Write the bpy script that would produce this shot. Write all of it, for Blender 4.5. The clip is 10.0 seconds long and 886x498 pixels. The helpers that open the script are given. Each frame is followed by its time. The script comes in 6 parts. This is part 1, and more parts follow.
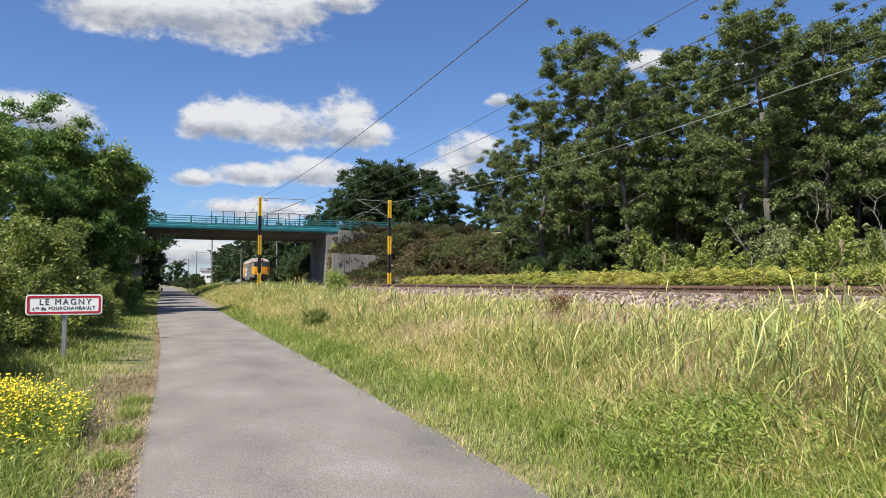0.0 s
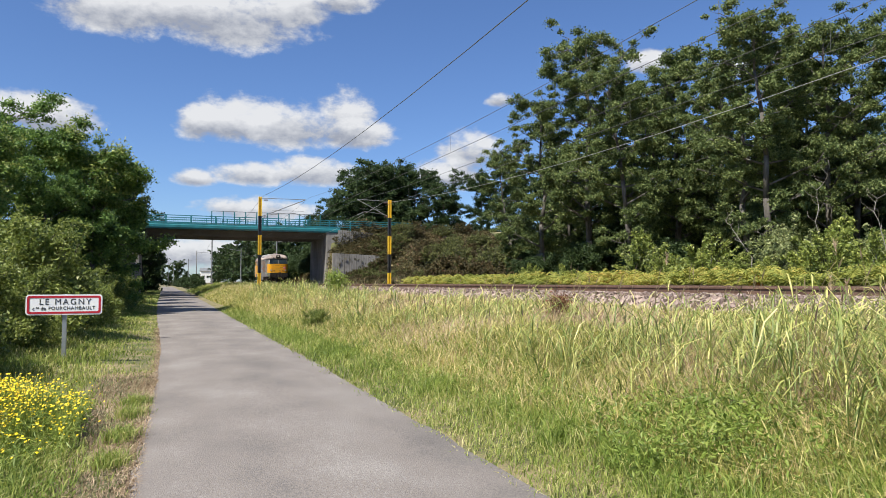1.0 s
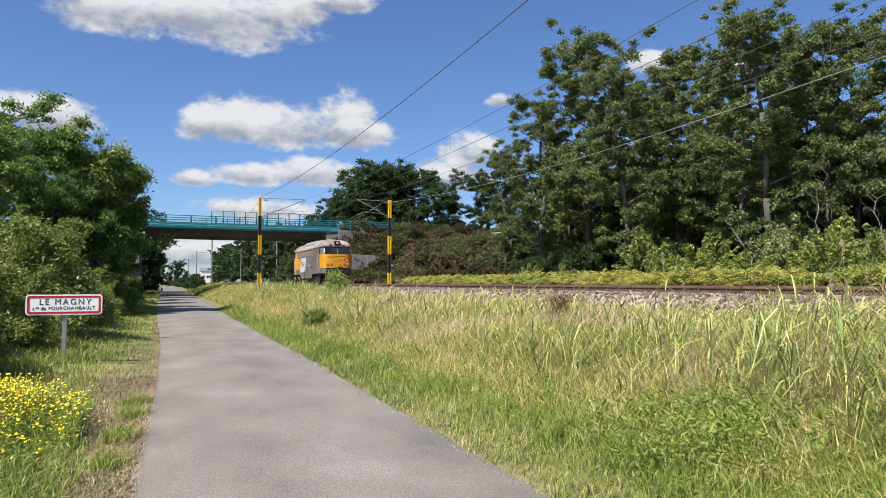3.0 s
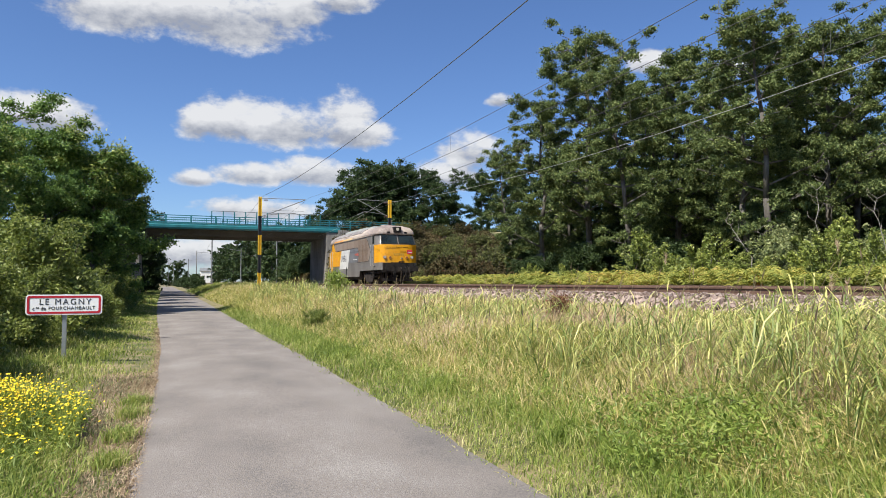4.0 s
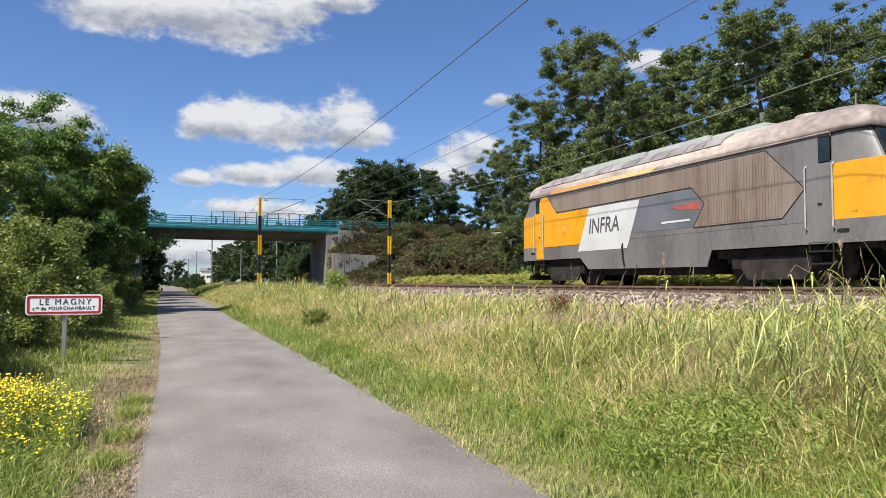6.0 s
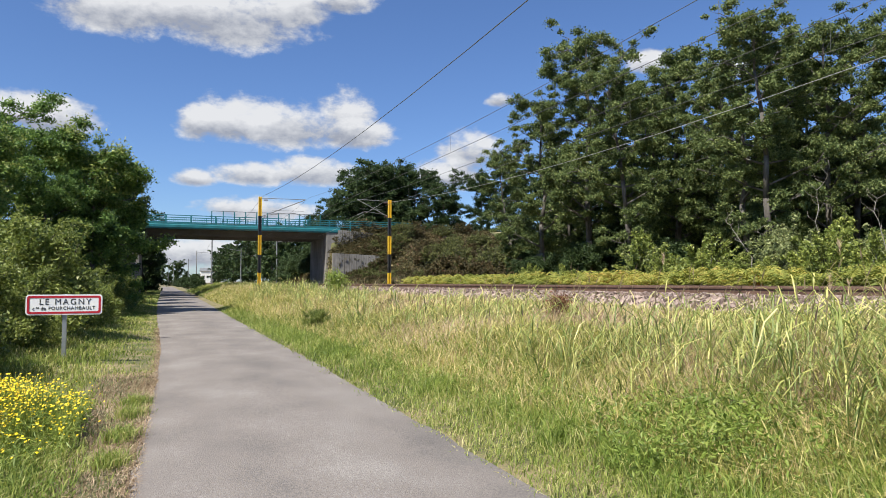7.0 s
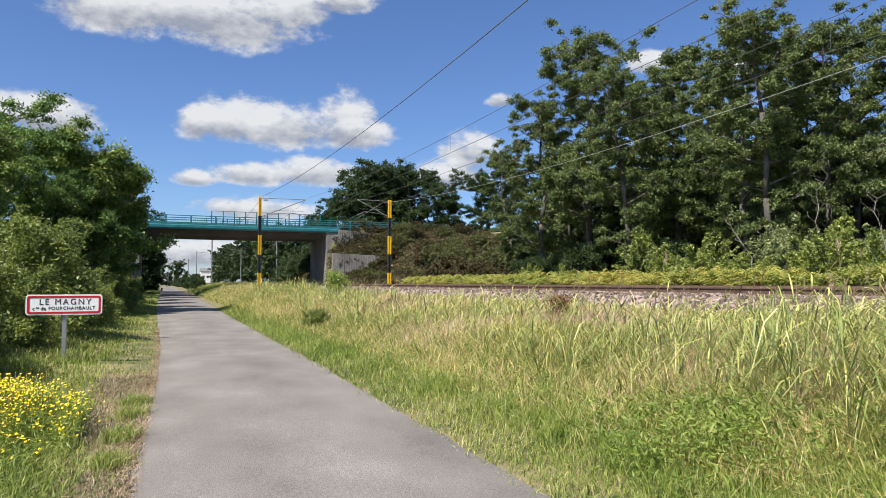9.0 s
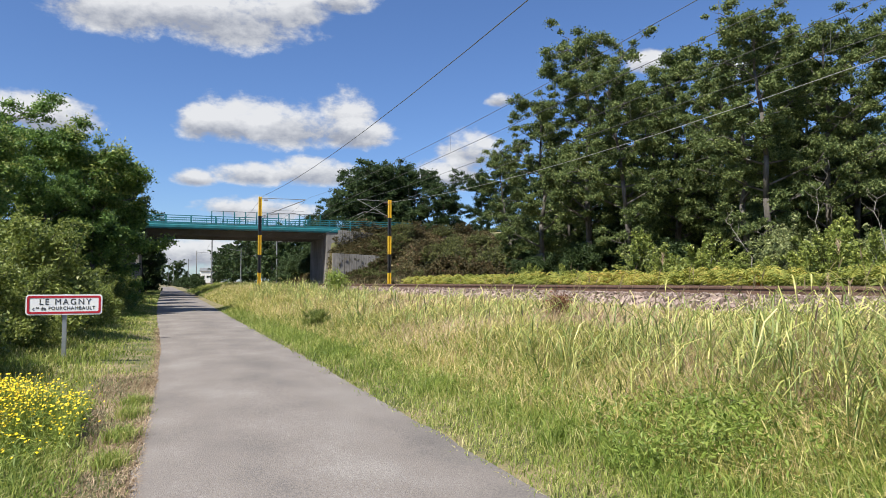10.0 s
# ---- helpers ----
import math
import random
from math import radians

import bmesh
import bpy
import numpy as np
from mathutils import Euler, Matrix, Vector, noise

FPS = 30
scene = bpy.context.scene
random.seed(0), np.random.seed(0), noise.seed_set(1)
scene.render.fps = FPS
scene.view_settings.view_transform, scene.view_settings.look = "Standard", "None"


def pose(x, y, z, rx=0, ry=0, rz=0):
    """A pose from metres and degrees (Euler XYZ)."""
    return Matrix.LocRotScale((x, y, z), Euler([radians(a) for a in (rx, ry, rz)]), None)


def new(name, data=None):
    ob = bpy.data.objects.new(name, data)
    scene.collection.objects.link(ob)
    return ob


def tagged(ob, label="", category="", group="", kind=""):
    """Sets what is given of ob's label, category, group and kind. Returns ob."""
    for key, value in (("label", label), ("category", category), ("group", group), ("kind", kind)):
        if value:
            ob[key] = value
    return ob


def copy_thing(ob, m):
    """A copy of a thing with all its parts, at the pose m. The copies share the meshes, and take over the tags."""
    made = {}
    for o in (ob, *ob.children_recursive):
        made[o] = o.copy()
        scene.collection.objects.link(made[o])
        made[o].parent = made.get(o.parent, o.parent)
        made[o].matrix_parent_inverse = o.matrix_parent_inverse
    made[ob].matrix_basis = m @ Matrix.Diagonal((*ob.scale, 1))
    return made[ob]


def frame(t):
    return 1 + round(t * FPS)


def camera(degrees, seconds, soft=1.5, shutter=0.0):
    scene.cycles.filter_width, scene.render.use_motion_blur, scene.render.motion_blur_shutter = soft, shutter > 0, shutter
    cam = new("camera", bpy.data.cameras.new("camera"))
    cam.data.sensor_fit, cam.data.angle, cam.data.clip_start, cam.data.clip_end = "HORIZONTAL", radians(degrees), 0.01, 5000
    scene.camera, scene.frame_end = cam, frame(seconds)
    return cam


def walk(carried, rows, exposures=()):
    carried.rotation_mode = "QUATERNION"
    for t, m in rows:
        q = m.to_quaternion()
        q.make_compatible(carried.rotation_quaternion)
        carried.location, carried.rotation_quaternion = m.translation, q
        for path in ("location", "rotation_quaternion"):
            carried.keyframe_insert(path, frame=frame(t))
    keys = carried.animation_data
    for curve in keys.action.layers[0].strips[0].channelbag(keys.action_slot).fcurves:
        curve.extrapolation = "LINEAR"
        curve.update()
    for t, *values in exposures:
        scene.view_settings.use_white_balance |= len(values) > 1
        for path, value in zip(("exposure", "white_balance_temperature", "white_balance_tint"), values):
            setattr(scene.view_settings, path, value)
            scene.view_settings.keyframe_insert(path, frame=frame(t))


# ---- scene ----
cam = camera(66.32, 10.0, soft=0.8)
EYE = (0.0, 0.0, 1.65)
CAM_POSE = pose(*EYE, 90 + 2.843, 0, -22.432)
walk(cam, [(0.0, CAM_POSE), (10.0, CAM_POSE)])

# ---- world and sun ----
SUN_DIR = Vector((-0.80, -0.42, 0.0)).normalized() * math.cos(radians(54)) + Vector((0, 0, math.sin(radians(54))))
world = bpy.data.worlds.new("world")
scene.world = world
world.use_nodes = True
WN, WL = world.node_tree.nodes, world.node_tree.links
for n in list(WN):
    WN.remove(n)


def wnode(kind, **inputs):
    n = WN.new(kind)
    for k, v in inputs.items():
        n.inputs[int(k[1:])].default_value = v
    return n


def wmath(op, a, b=None, c=None):
    n = WN.new("ShaderNodeMath")
    n.operation = op
    for i, v in enumerate((a, b, c)):
        if v is None:
            continue
        if isinstance(v, (int, float)):
            n.inputs[i].default_value = v
        else:
            WL.new(v, n.inputs[i])
    return n.outputs[0]


def smooth(v, lo, hi):
    n = WN.new("ShaderNodeMapRange")
    n.interpolation_type = "SMOOTHSTEP"
    WL.new(v, n.inputs[0])
    n.inputs[1].default_value, n.inputs[2].default_value = lo, hi
    return n.outputs[0]


def build_sky():
    sky = WN.new("ShaderNodeTexSky")
    sky.sky_type = "NISHITA"
    sky.sun_disc = False
    sky.sun_elevation = radians(54)
    sky.sun_rotation = math.atan2(SUN_DIR.x, SUN_DIR.y)
    sky.air_density, sky.dust_density, sky.ozone_density = 1.0, 0.35, 2.2
    tc = WN.new("ShaderNodeTexCoord")
    sep = WN.new("ShaderNodeSeparateXYZ")
    WL.new(tc.outputs["Generated"], sep.inputs[0])
    # cloud texture in direction space, at two scales
    big = WN.new("ShaderNodeTexNoise")
    big.inputs["Scale"].default_value, big.inputs["Detail"].default_value, big.inputs["Roughness"].default_value = 16.0, 9.0, 0.58
    stretch = WN.new("ShaderNodeMapping")
    stretch.inputs["Scale"].default_value = (1, 1, 1.7)
    WL.new(tc.outputs["Generated"], stretch.inputs[0])
    WL.new(stretch.outputs[0], big.inputs["Vector"])
    warp = wmath("SUBTRACT", big.outputs["Fac"], 0.5)
    fine = WN.new("ShaderNodeTexNoise")
    fine.inputs["Scale"].default_value, fine.inputs["Detail"].default_value, fine.inputs["Roughness"].default_value = 46.0, 8.0, 0.62
    WL.new(stretch.outputs[0], fine.inputs["Vector"])
    warp2 = wmath("SUBTRACT", fine.outputs["Fac"], 0.5)
    az = wmath("ARCTAN2", sep.outputs[0], sep.outputs[1])
    el = wmath("ARCSINE", sep.outputs[2])
    shape = None
    lift = None
    for a, e, wa, we in CLOUDS:
        da = wmath("MULTIPLY", wmath("SUBTRACT", az, radians(a)), 1 / radians(wa))
        de = wmath("MULTIPLY", wmath("SUBTRACT", el, radians(e)), 1 / radians(we))
        # flat bases: the lower half is squeezed
        low = wmath("MULTIPLY", wmath("MINIMUM", de, 0.0), 0.35)
        de2 = wmath("ADD", de, low)
        d = wmath("SUBTRACT", 1.0, wmath("ADD", wmath("MULTIPLY", da, da), wmath("MULTIPLY", de2, de2)))
        shade = wmath("MULTIPLY", wmath("MAXIMUM", d, 0.0), de)
        shape = d if shape is None else wmath("SMOOTH_MAX", shape, d, 0.25)
        lift = shade if lift is None else wmath("ADD", lift, shade)
    body = wmath("ADD", shape, wmath("ADD", wmath("MULTIPLY", warp, 2.5), wmath("MULTIPLY", warp2, 1.5)))
    mask = smooth(body, -0.3, 0.78)
    # scattered cumulus over the rest of the sky
    rest = WN.new("ShaderNodeTexNoise")
    rest.inputs["Scale"].default_value, rest.inputs["Detail"].default_value = 3.2, 9.0
    WL.new(stretch.outputs[0], rest.inputs["Vector"])
    ahead = wmath("ADD", wmath("MULTIPLY", sep.outputs[0], 0.38), wmath("MULTIPLY", sep.outputs[1], 0.92))
    other = wmath("MULTIPLY", smooth(rest.outputs["Fac"], 0.54, 0.64), smooth(ahead, 0.7, 0.4))
    mask = wmath("MAXIMUM", mask, wmath("MULTIPLY", other, smooth(sep.outputs[2], 0.02, 0.12)))
    # bright tops, grey bases
    top = wmath("ADD", wmath("MULTIPLY", lift, 1.15), wmath("ADD", wmath("MULTIPLY", warp, 1.6), wmath("MULTIPLY", warp2, 0.9)))
    ramp = WN.new("ShaderNodeValToRGB")
    ramp.color_ramp.elements[0].position, ramp.color_ramp.elements[0].color = 0.05, (3.3, 3.55, 4.2, 1)
    ramp.color_ramp.elements[1].position, ramp.color_ramp.elements[1].color = 0.80, (7.3, 7.4, 7.6, 1)
    WL.new(wmath("ADD", top, 0.46), ramp.inputs[0])
    mix = WN.new("ShaderNodeMix")
    mix.data_type = "RGBA"
    WL.new(wmath("MULTIPLY", mask, 0.97), mix.inputs[0])
    tint = WN.new("ShaderNodeMix")
    tint.data_type, tint.blend_type = "RGBA", "MULTIPLY"
    tint.inputs[0].default_value = 1.0
    WL.new(sky.outputs[0], tint.inputs[6])
    tint.inputs[7].default_value = (0.75, 0.93, 1.25, 1)
    WL.new(tint.outputs[2], mix.inputs[6])
    WL.new(ramp.outputs[0], mix.inputs[7])
    bg = WN.new("ShaderNodeBackground")
    bg.inputs[1].default_value = 0.066
    WL.new(mix.outputs[2], bg.inputs[0])
    out = WN.new("ShaderNodeOutputWorld")
    WL.new(bg.outputs[0], out.inputs[0])


# heading, height, half width and half height of each cumulus, in degrees
CLOUDS = [
    (4.8, 20.6, 6.6, 3.0), (-3.9, 20.2, 4.9, 2.4), (0.6, 20.9, 4.5, 2.2), (13.5, 22.6, 3.4, 1.3), (9.5, 21.8, 4.0, 2.2),
    (4.5, 12.8, 3.3, 2.1), (9.0, 12.6, 5.6, 2.2), (14.1, 13.3, 2.9, 2.6), (15.0, 12.2, 3.2, 1.6), (2.3, 12.5, 1.6, 1.8),
    (2.2, 8.2, 1.7, 0.8), (6.8, 8.7, 3.4, 1.1), (11.8, 9.0, 4.7, 1.35),
    (-8.2, 11.9, 3.6, 1.8), (-11.0, 12.0, 3.0, 1.6), (24.6, 10.7, 2.7, 2.2), (23.2, 9.0, 3.0, 1.7), (27.3, 15.1, 1.2, 0.7),
    (7.0, 5.9, 4.6, 1.1), (2.1, 2.3, 5.0, 1.6), (39.6, 17.4, 1.8, 1.0), (46.0, 16.4, 1.6, 1.2),
]
build_sky()
sun = new("sun", bpy.data.lights.new("sun", "SUN"))
sun.data.energy, sun.data.angle, sun.data.color = 5.0, radians(0.6), (1.0, 0.95, 0.86)
sun.rotation_mode = "QUATERNION"
sun.rotation_quaternion = SUN_DIR.to_track_quat("Z", "Y")
scene.view_settings.exposure = 0.75


# ---- materials ----
def material(name, stops, scale=4.0, rough=0.8, bump=0.0, bump_scale=40.0, metal=0.0, fine=None, source="Object",
             island=0.0, per_object=0.0, stretch=(1, 1, 1), translucent=0.0, detail=6.0, coat=0.0, fine_amount=0.45):
    """Colour ramp over noise at two scales, with fine relief. stops: (position, colour)."""
    m = bpy.data.materials.new(name)
    m.use_nodes = True
    N, L = m.node_tree.nodes, m.node_tree.links
    bsdf = N["Principled BSDF"]
    tc = N.new("ShaderNodeTexCoord")
    mp = N.new("ShaderNodeMapping")
    mp.inputs["Scale"].default_value = stretch
    L.new(tc.outputs[source], mp.inputs[0])
    n1 = N.new("ShaderNodeTexNoise")
    n1.inputs["Scale"].default_value, n1.inputs["Detail"].default_value = scale, detail
    L.new(mp.outputs[0], n1.inputs["Vector"])
    n2 = N.new("ShaderNodeTexNoise")
    n2.inputs["Scale"].default_value, n2.inputs["Detail"].default_value = (fine or scale * 14), 4.0
    L.new(mp.outputs[0], n2.inputs["Vector"])
    add = N.new("ShaderNodeMath")
    add.operation = "MULTIPLY_ADD"
    L.new(n2.outputs["Fac"], add.inputs[0])
    add.inputs[1].default_value = fine_amount
    sub = N.new("ShaderNodeMath")
    sub.operation = "SUBTRACT"
    L.new(n1.outputs["Fac"], sub.inputs[0])
    sub.inputs[1].default_value = fine_amount / 2
    L.new(sub.outputs[0], add.inputs[2])
    value = add.outputs[0]
    for amount, node, socket in ((island, "ShaderNodeNewGeometry", "Random Per Island"), (per_object, "ShaderNodeObjectInfo", "Random")):
        if amount:
            g = N.new(node)
            s = N.new("ShaderNodeMath")
            s.operation = "MULTIPLY_ADD"
            L.new(g.outputs[socket], s.inputs[0])
            s.inputs[1].default_value = amount
            o = N.new("ShaderNodeMath")
            o.operation = "SUBTRACT"
            L.new(value, o.inputs[0])
            o.inputs[1].default_value = amount / 2
            L.new(o.outputs[0], s.inputs[2])
            value = s.outputs[0]
    ramp = N.new("ShaderNodeValToRGB")
    els = ramp.color_ramp.elements
    while len(els) < len(stops):
        els.new(0.5)
    for e, (p, c) in zip(els, stops):
        e.position, e.color = p, (*c, 1)
    L.new(value, ramp.inputs[0])
    L.new(ramp.outputs[0], bsdf.inputs["Base Color"])
    bsdf.inputs["Roughness"].default_value = rough
    bsdf.inputs["Metallic"].default_value = metal
    bsdf.inputs["Coat Weight"].default_value = coat
    if bump:
        b = N.new("ShaderNodeBump")
        b.inputs["Strength"].default_value = bump
        b.inputs["Distance"].default_value = 0.02
        n3 = N.new("ShaderNodeTexNoise")
        n3.inputs["Scale"].default_value, n3.inputs["Detail"].default_value = bump_scale, 5.0
        L.new(mp.outputs[0], n3.inputs["Vector"])
        L.new(n3.outputs["Fac"], b.inputs["Height"])
        L.new(b.outputs[0], bsdf.inputs["Normal"])
    if translucent:
        t = N.new("ShaderNodeBsdfTranslucent")
        L.new(ramp.outputs[0], t.inputs[0])
        mx = N.new("ShaderNodeMixShader")
        mx.inputs[0].default_value = translucent
        L.new(bsdf.outputs[0], mx.inputs[1])
        L.new(t.outputs[0], mx.inputs[2])
        L.new(mx.outputs[0], N["Material Output"].inputs[0])
    return m


def plain(name, c, rough=0.6, metal=0.0, vary=0.18, **kw):
    lo = tuple(v * (1 - vary) for v in c)
    hi = tuple(min(1, v * (1 + vary)) for v in c)
    return material(name, [(0.3, lo), (0.7, hi)], rough=rough, metal=metal, **kw)


M = {}
M["soil"] = material("soil_and_thatch", [(0.25, (0.05, 0.06, 0.02)), (0.45, (0.11, 0.11, 0.04)), (0.6, (0.24, 0.19, 0.10)), (0.8, (0.10, 0.11, 0.035))], 0.9, 0.95, 0.6, 30, fine=22)
M["asphalt"] = material("worn_asphalt", [(0.20, (0.110, 0.099, 0.091)), (0.40, (0.160, 0.144, 0.130)), (0.5, (0.186, 0.161, 0.142)), (0.6, (0.200, 0.181, 0.164)), (0.82, (0.270, 0.248, 0.224))], 0.9, 0.95, 0.45, 110, fine=60, fine_amount=0.9, detail=10.0, stretch=(1, 0.6, 1))
M["ballast"] = material("ballast", [(0.3, (0.14, 0.10, 0.08)), (0.5, (0.30, 0.225, 0.185)), (0.75, (0.46, 0.37, 0.31))], 6, 0.95, 0.8, 25, fine=30)
M["stone"] = material("ballast_stone", [(0.2, (0.095, 0.066, 0.055)), (0.5, (0.225, 0.165, 0.138)), (0.85, (0.40, 0.32, 0.275))], 5, 0.92, 0.4, 60, island=0.6)
M["rail"] = material("rusty_rail", [(0.3, (0.075, 0.042, 0.028)), (0.7, (0.16, 0.095, 0.065))], 3, 0.75, 0.3, 60, metal=0.15)
M["railtop"] = plain("polished_railhead", (0.45, 0.42, 0.40), 0.35, 0.9)
M["sleeper"] = material("sleeper", [(0.3, (0.10, 0.075, 0.055)), (0.7, (0.22, 0.18, 0.15))], 5, 0.9, 0.5, 30, stretch=(0.3, 2, 2))
M["leaf_oak"] = material("oak_leaf", [(0.15, (0.051, 0.077, 0.024)), (0.5, (0.107, 0.151, 0.044)), (0.85, (0.232, 0.269, 0.091))], 0.35, 0.65, island=0.75, translucent=0.22)
# inside the wood this dark green also carries the shade under the oaks
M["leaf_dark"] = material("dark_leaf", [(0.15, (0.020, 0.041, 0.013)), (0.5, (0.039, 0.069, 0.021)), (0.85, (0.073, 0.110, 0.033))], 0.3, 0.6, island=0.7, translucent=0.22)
M["leaf_ash"] = material("ash_leaf", [(0.15, (0.051, 0.101, 0.023)), (0.5, (0.105, 0.188, 0.042)), (0.85, (0.224, 0.315, 0.068))], 0.25, 0.5, island=0.6, translucent=0.25)
M["leaf_bush"] = material("bramble_leaf", [(0.15, (0.084, 0.120, 0.022)), (0.5, (0.185, 0.235, 0.044)), (0.85, (0.319, 0.350, 0.088))], 0.6, 0.5, island=0.7, translucent=0.35)
M["leaf_scrub"] = material("dry_scrub_leaf", [(0.15, (0.040, 0.036, 0.016)), (0.45, (0.080, 0.074, 0.027)), (0.7, (0.135, 0.104, 0.045)), (0.9, (0.150, 0.077, 0.050))], 0.35, 0.65, island=0.6, translucent=0.25)
M["leaf_light"] = material("young_leaf", [(0.15, (0.109, 0.149, 0.032)), (0.5, (0.220, 0.275, 0.055)), (0.85, (0.394, 0.424, 0.108))], 0.5, 0.5, island=0.7, translucent=0.32)
M["leaf_olive"] = material("olive_leaf", [(0.15, (0.055, 0.070, 0.020)), (0.5, (0.115, 0.130, 0.038)), (0.85, (0.215, 0.215, 0.075))], 0.4, 0.6, island=0.7, translucent=0.28)
M["leaf_pale"] = material("dusty_pale_leaf", [(0.15, (0.120, 0.150, 0.057)), (0.5, (0.228, 0.270, 0.098)), (0.85, (0.408, 0.432, 0.196))], 0.5, 0.5, island=0.7, translucent=0.3)
M["thatch"] = material("dead_cut_grass", [(0.2, (0.17, 0.115, 0.07)), (0.5, (0.31, 0.225, 0.14)), (0.85, (0.50, 0.39, 0.26))], 0.7, 0.9, island=0.6)
M["leaf_red"] = plain("withered_leaf", (0.16, 0.065, 0.03), 0.7, island=0.6, translucent=0.2)
M["bark"] = material("bark", [(0.3, (0.049, 0.042, 0.035)), (0.55, (0.112, 0.101, 0.087)), (0.8, (0.189, 0.182, 0.161))], 3, 0.95, 0.8, 18, stretch=(1, 1, 0.25))
M["deadwood"] = plain("bare_grey_wood", (0.30, 0.27, 0.235), 0.9)
M["grass"] = material("meadow_grass", [(0.12, (0.129, 0.167, 0.030)), (0.38, (0.309, 0.335, 0.066)), (0.6, (0.541, 0.497, 0.156)), (0.85, (0.824, 0.671, 0.362))], 0.4, 0.6, island=0.65, translucent=0.38)
M["green_grass"] = material("green_grass", [(0.12, (0.090, 0.144, 0.022)), (0.4, (0.198, 0.270, 0.046)), (0.65, (0.348, 0.384, 0.090)), (0.9, (0.624, 0.552, 0.264))], 0.5, 0.6, island=0.6, translucent=0.38)
M["dry"] = material("dry_grass", [(0.1, (0.282, 0.253, 0.084)), (0.4, (0.541, 0.439, 0.190)), (0.7, (0.776, 0.623, 0.325)), (0.92, (0.423, 0.253, 0.146))], 0.5, 0.7, island=0.65, translucent=0.35)
M["reed"] = material("reed_leaf", [(0.12, (0.153, 0.211, 0.055)), (0.5, (0.324, 0.376, 0.103)), (0.78, (0.583, 0.553, 0.181)), (0.95, (0.850, 0.738, 0.362))], 0.8, 0.5, island=0.75, translucent=0.38)
M["panicle"] = material("pinkish_grass_panicle", [(0.15, (0.286, 0.195, 0.119)), (0.5, (0.520, 0.377, 0.250)), (0.85, (0.780, 0.624, 0.450))], 0.6, 0.8, island=0.7, translucent=0.3)
M["leaf_orange"] = plain("orange_withered_leaf", (0.62, 0.25, 0.03), 0.6, island=0.5, translucent=0.2)
M["herb"] = material("green_herb", [(0.2, (0.133, 0.195, 0.030)), (0.5, (0.247, 0.330, 0.060)), (0.85, (0.399, 0.450, 0.110))], 0.7, 0.5, island=0.6, translucent=0.42)
M["bracken"] = material("bracken", [(0.15, (0.13, 0.17, 0.03)), (0.48, (0.27, 0.295, 0.055)), (0.72, (0.42, 0.38, 0.08)), (0.93, (0.46, 0.28, 0.09))], 0.28, 0.7, island=0.45, translucent=0.38)
M["flower"] = plain("yellow_petal", (0.85, 0.62, 0.01), 0.5, vary=0.1, island=0.5, translucent=0.2)
M["seed"] = material("seed_head", [(0.2, (0.13, 0.10, 0.06)), (0.8, (0.36, 0.29, 0.17))], 2, 0.9, island=0.7, translucent=0.2)
M["teal"] = plain("teal_paint", (0.016, 0.145, 0.165), 0.45, vary=0.22, scale=1.2, bump=0.1)
M["concrete"] = material("weathered_concrete", [(0.25, (0.112, 0.105, 0.094)), (0.5, (0.203, 0.191, 0.173)), (0.8, (0.300, 0.289, 0.270))], 0.7, 0.92, 0.4, 30, stretch=(1, 1, 0.35))
# concrete under the deck, its shade put into a darker base colour
M["soffit"] = plain("shade_darkened_soffit", (0.10, 0.095, 0.088), 0.9, scale=0.8)
M["graffiti"] = plain("black_spray_paint", (0.03, 0.03, 0.04), 0.6)
M["yellow_band"] = plain("yellow_mast_paint", (0.66, 0.42, 0.02), 0.55, scale=3)
M["black_band"] = plain("black_mast_paint", (0.022, 0.022, 0.024), 0.5)
M["galv"] = plain("galvanised_steel", (0.42, 0.44, 0.45), 0.45, 0.8, scale=6)
M["steel_dull"] = plain("dull_grey_steel", (0.20, 0.205, 0.205), 0.6, 0.3)
M["insulator"] = plain("dark_insulator", (0.06, 0.03, 0.025), 0.3)
M["wire"] = plain("copper_wire", (0.10, 0.10, 0.095), 0.6, 0.3)
M["wire_light"] = plain("aluminium_wire", (0.48, 0.47, 0.45), 0.5, 0.5)
M["white"] = plain("white_sheeting", (0.80, 0.80, 0.80), 0.45, vary=0.04, scale=3)
M["red"] = plain("red_sheeting", (0.45, 0.02, 0.035), 0.45, vary=0.08)
M["ink"] = plain("black_lettering", (0.015, 0.015, 0.018), 0.5)
M["house"] = plain("pale_render", (0.72, 0.70, 0.66), 0.9, vary=0.06)
M["loco_yellow"] = material("chrome_yellow_paint", [(0.22, (0.423, 0.175, 0.007)), (0.42, (0.607, 0.276, 0.006)), (0.8, (0.662, 0.313, 0.007))], 1.3, 0.42, 0.06, 20, fine=9, coat=0.15)
M["loco_grey"] = material("grimy_grey_paint", [(0.25, (0.085, 0.077, 0.07)), (0.5, (0.14, 0.132, 0.124)), (0.85, (0.185, 0.178, 0.17))], 0.9, 0.5, 0.08, 15, stretch=(1, 1, 0.3), coat=0.1)
M["loco_dark"] = plain("dark_grey_paint", (0.115, 0.12, 0.13), 0.5, scale=1.2)
M["loco_roof"] = material("sooty_roof_paint", [(0.25, (0.147, 0.116, 0.101)), (0.45, (0.280, 0.231, 0.203)), (0.62, (0.434, 0.357, 0.294)), (0.85, (0.588, 0.532, 0.476))], 0.55, 0.6, 0.1, 12, stretch=(1, 0.6, 1))
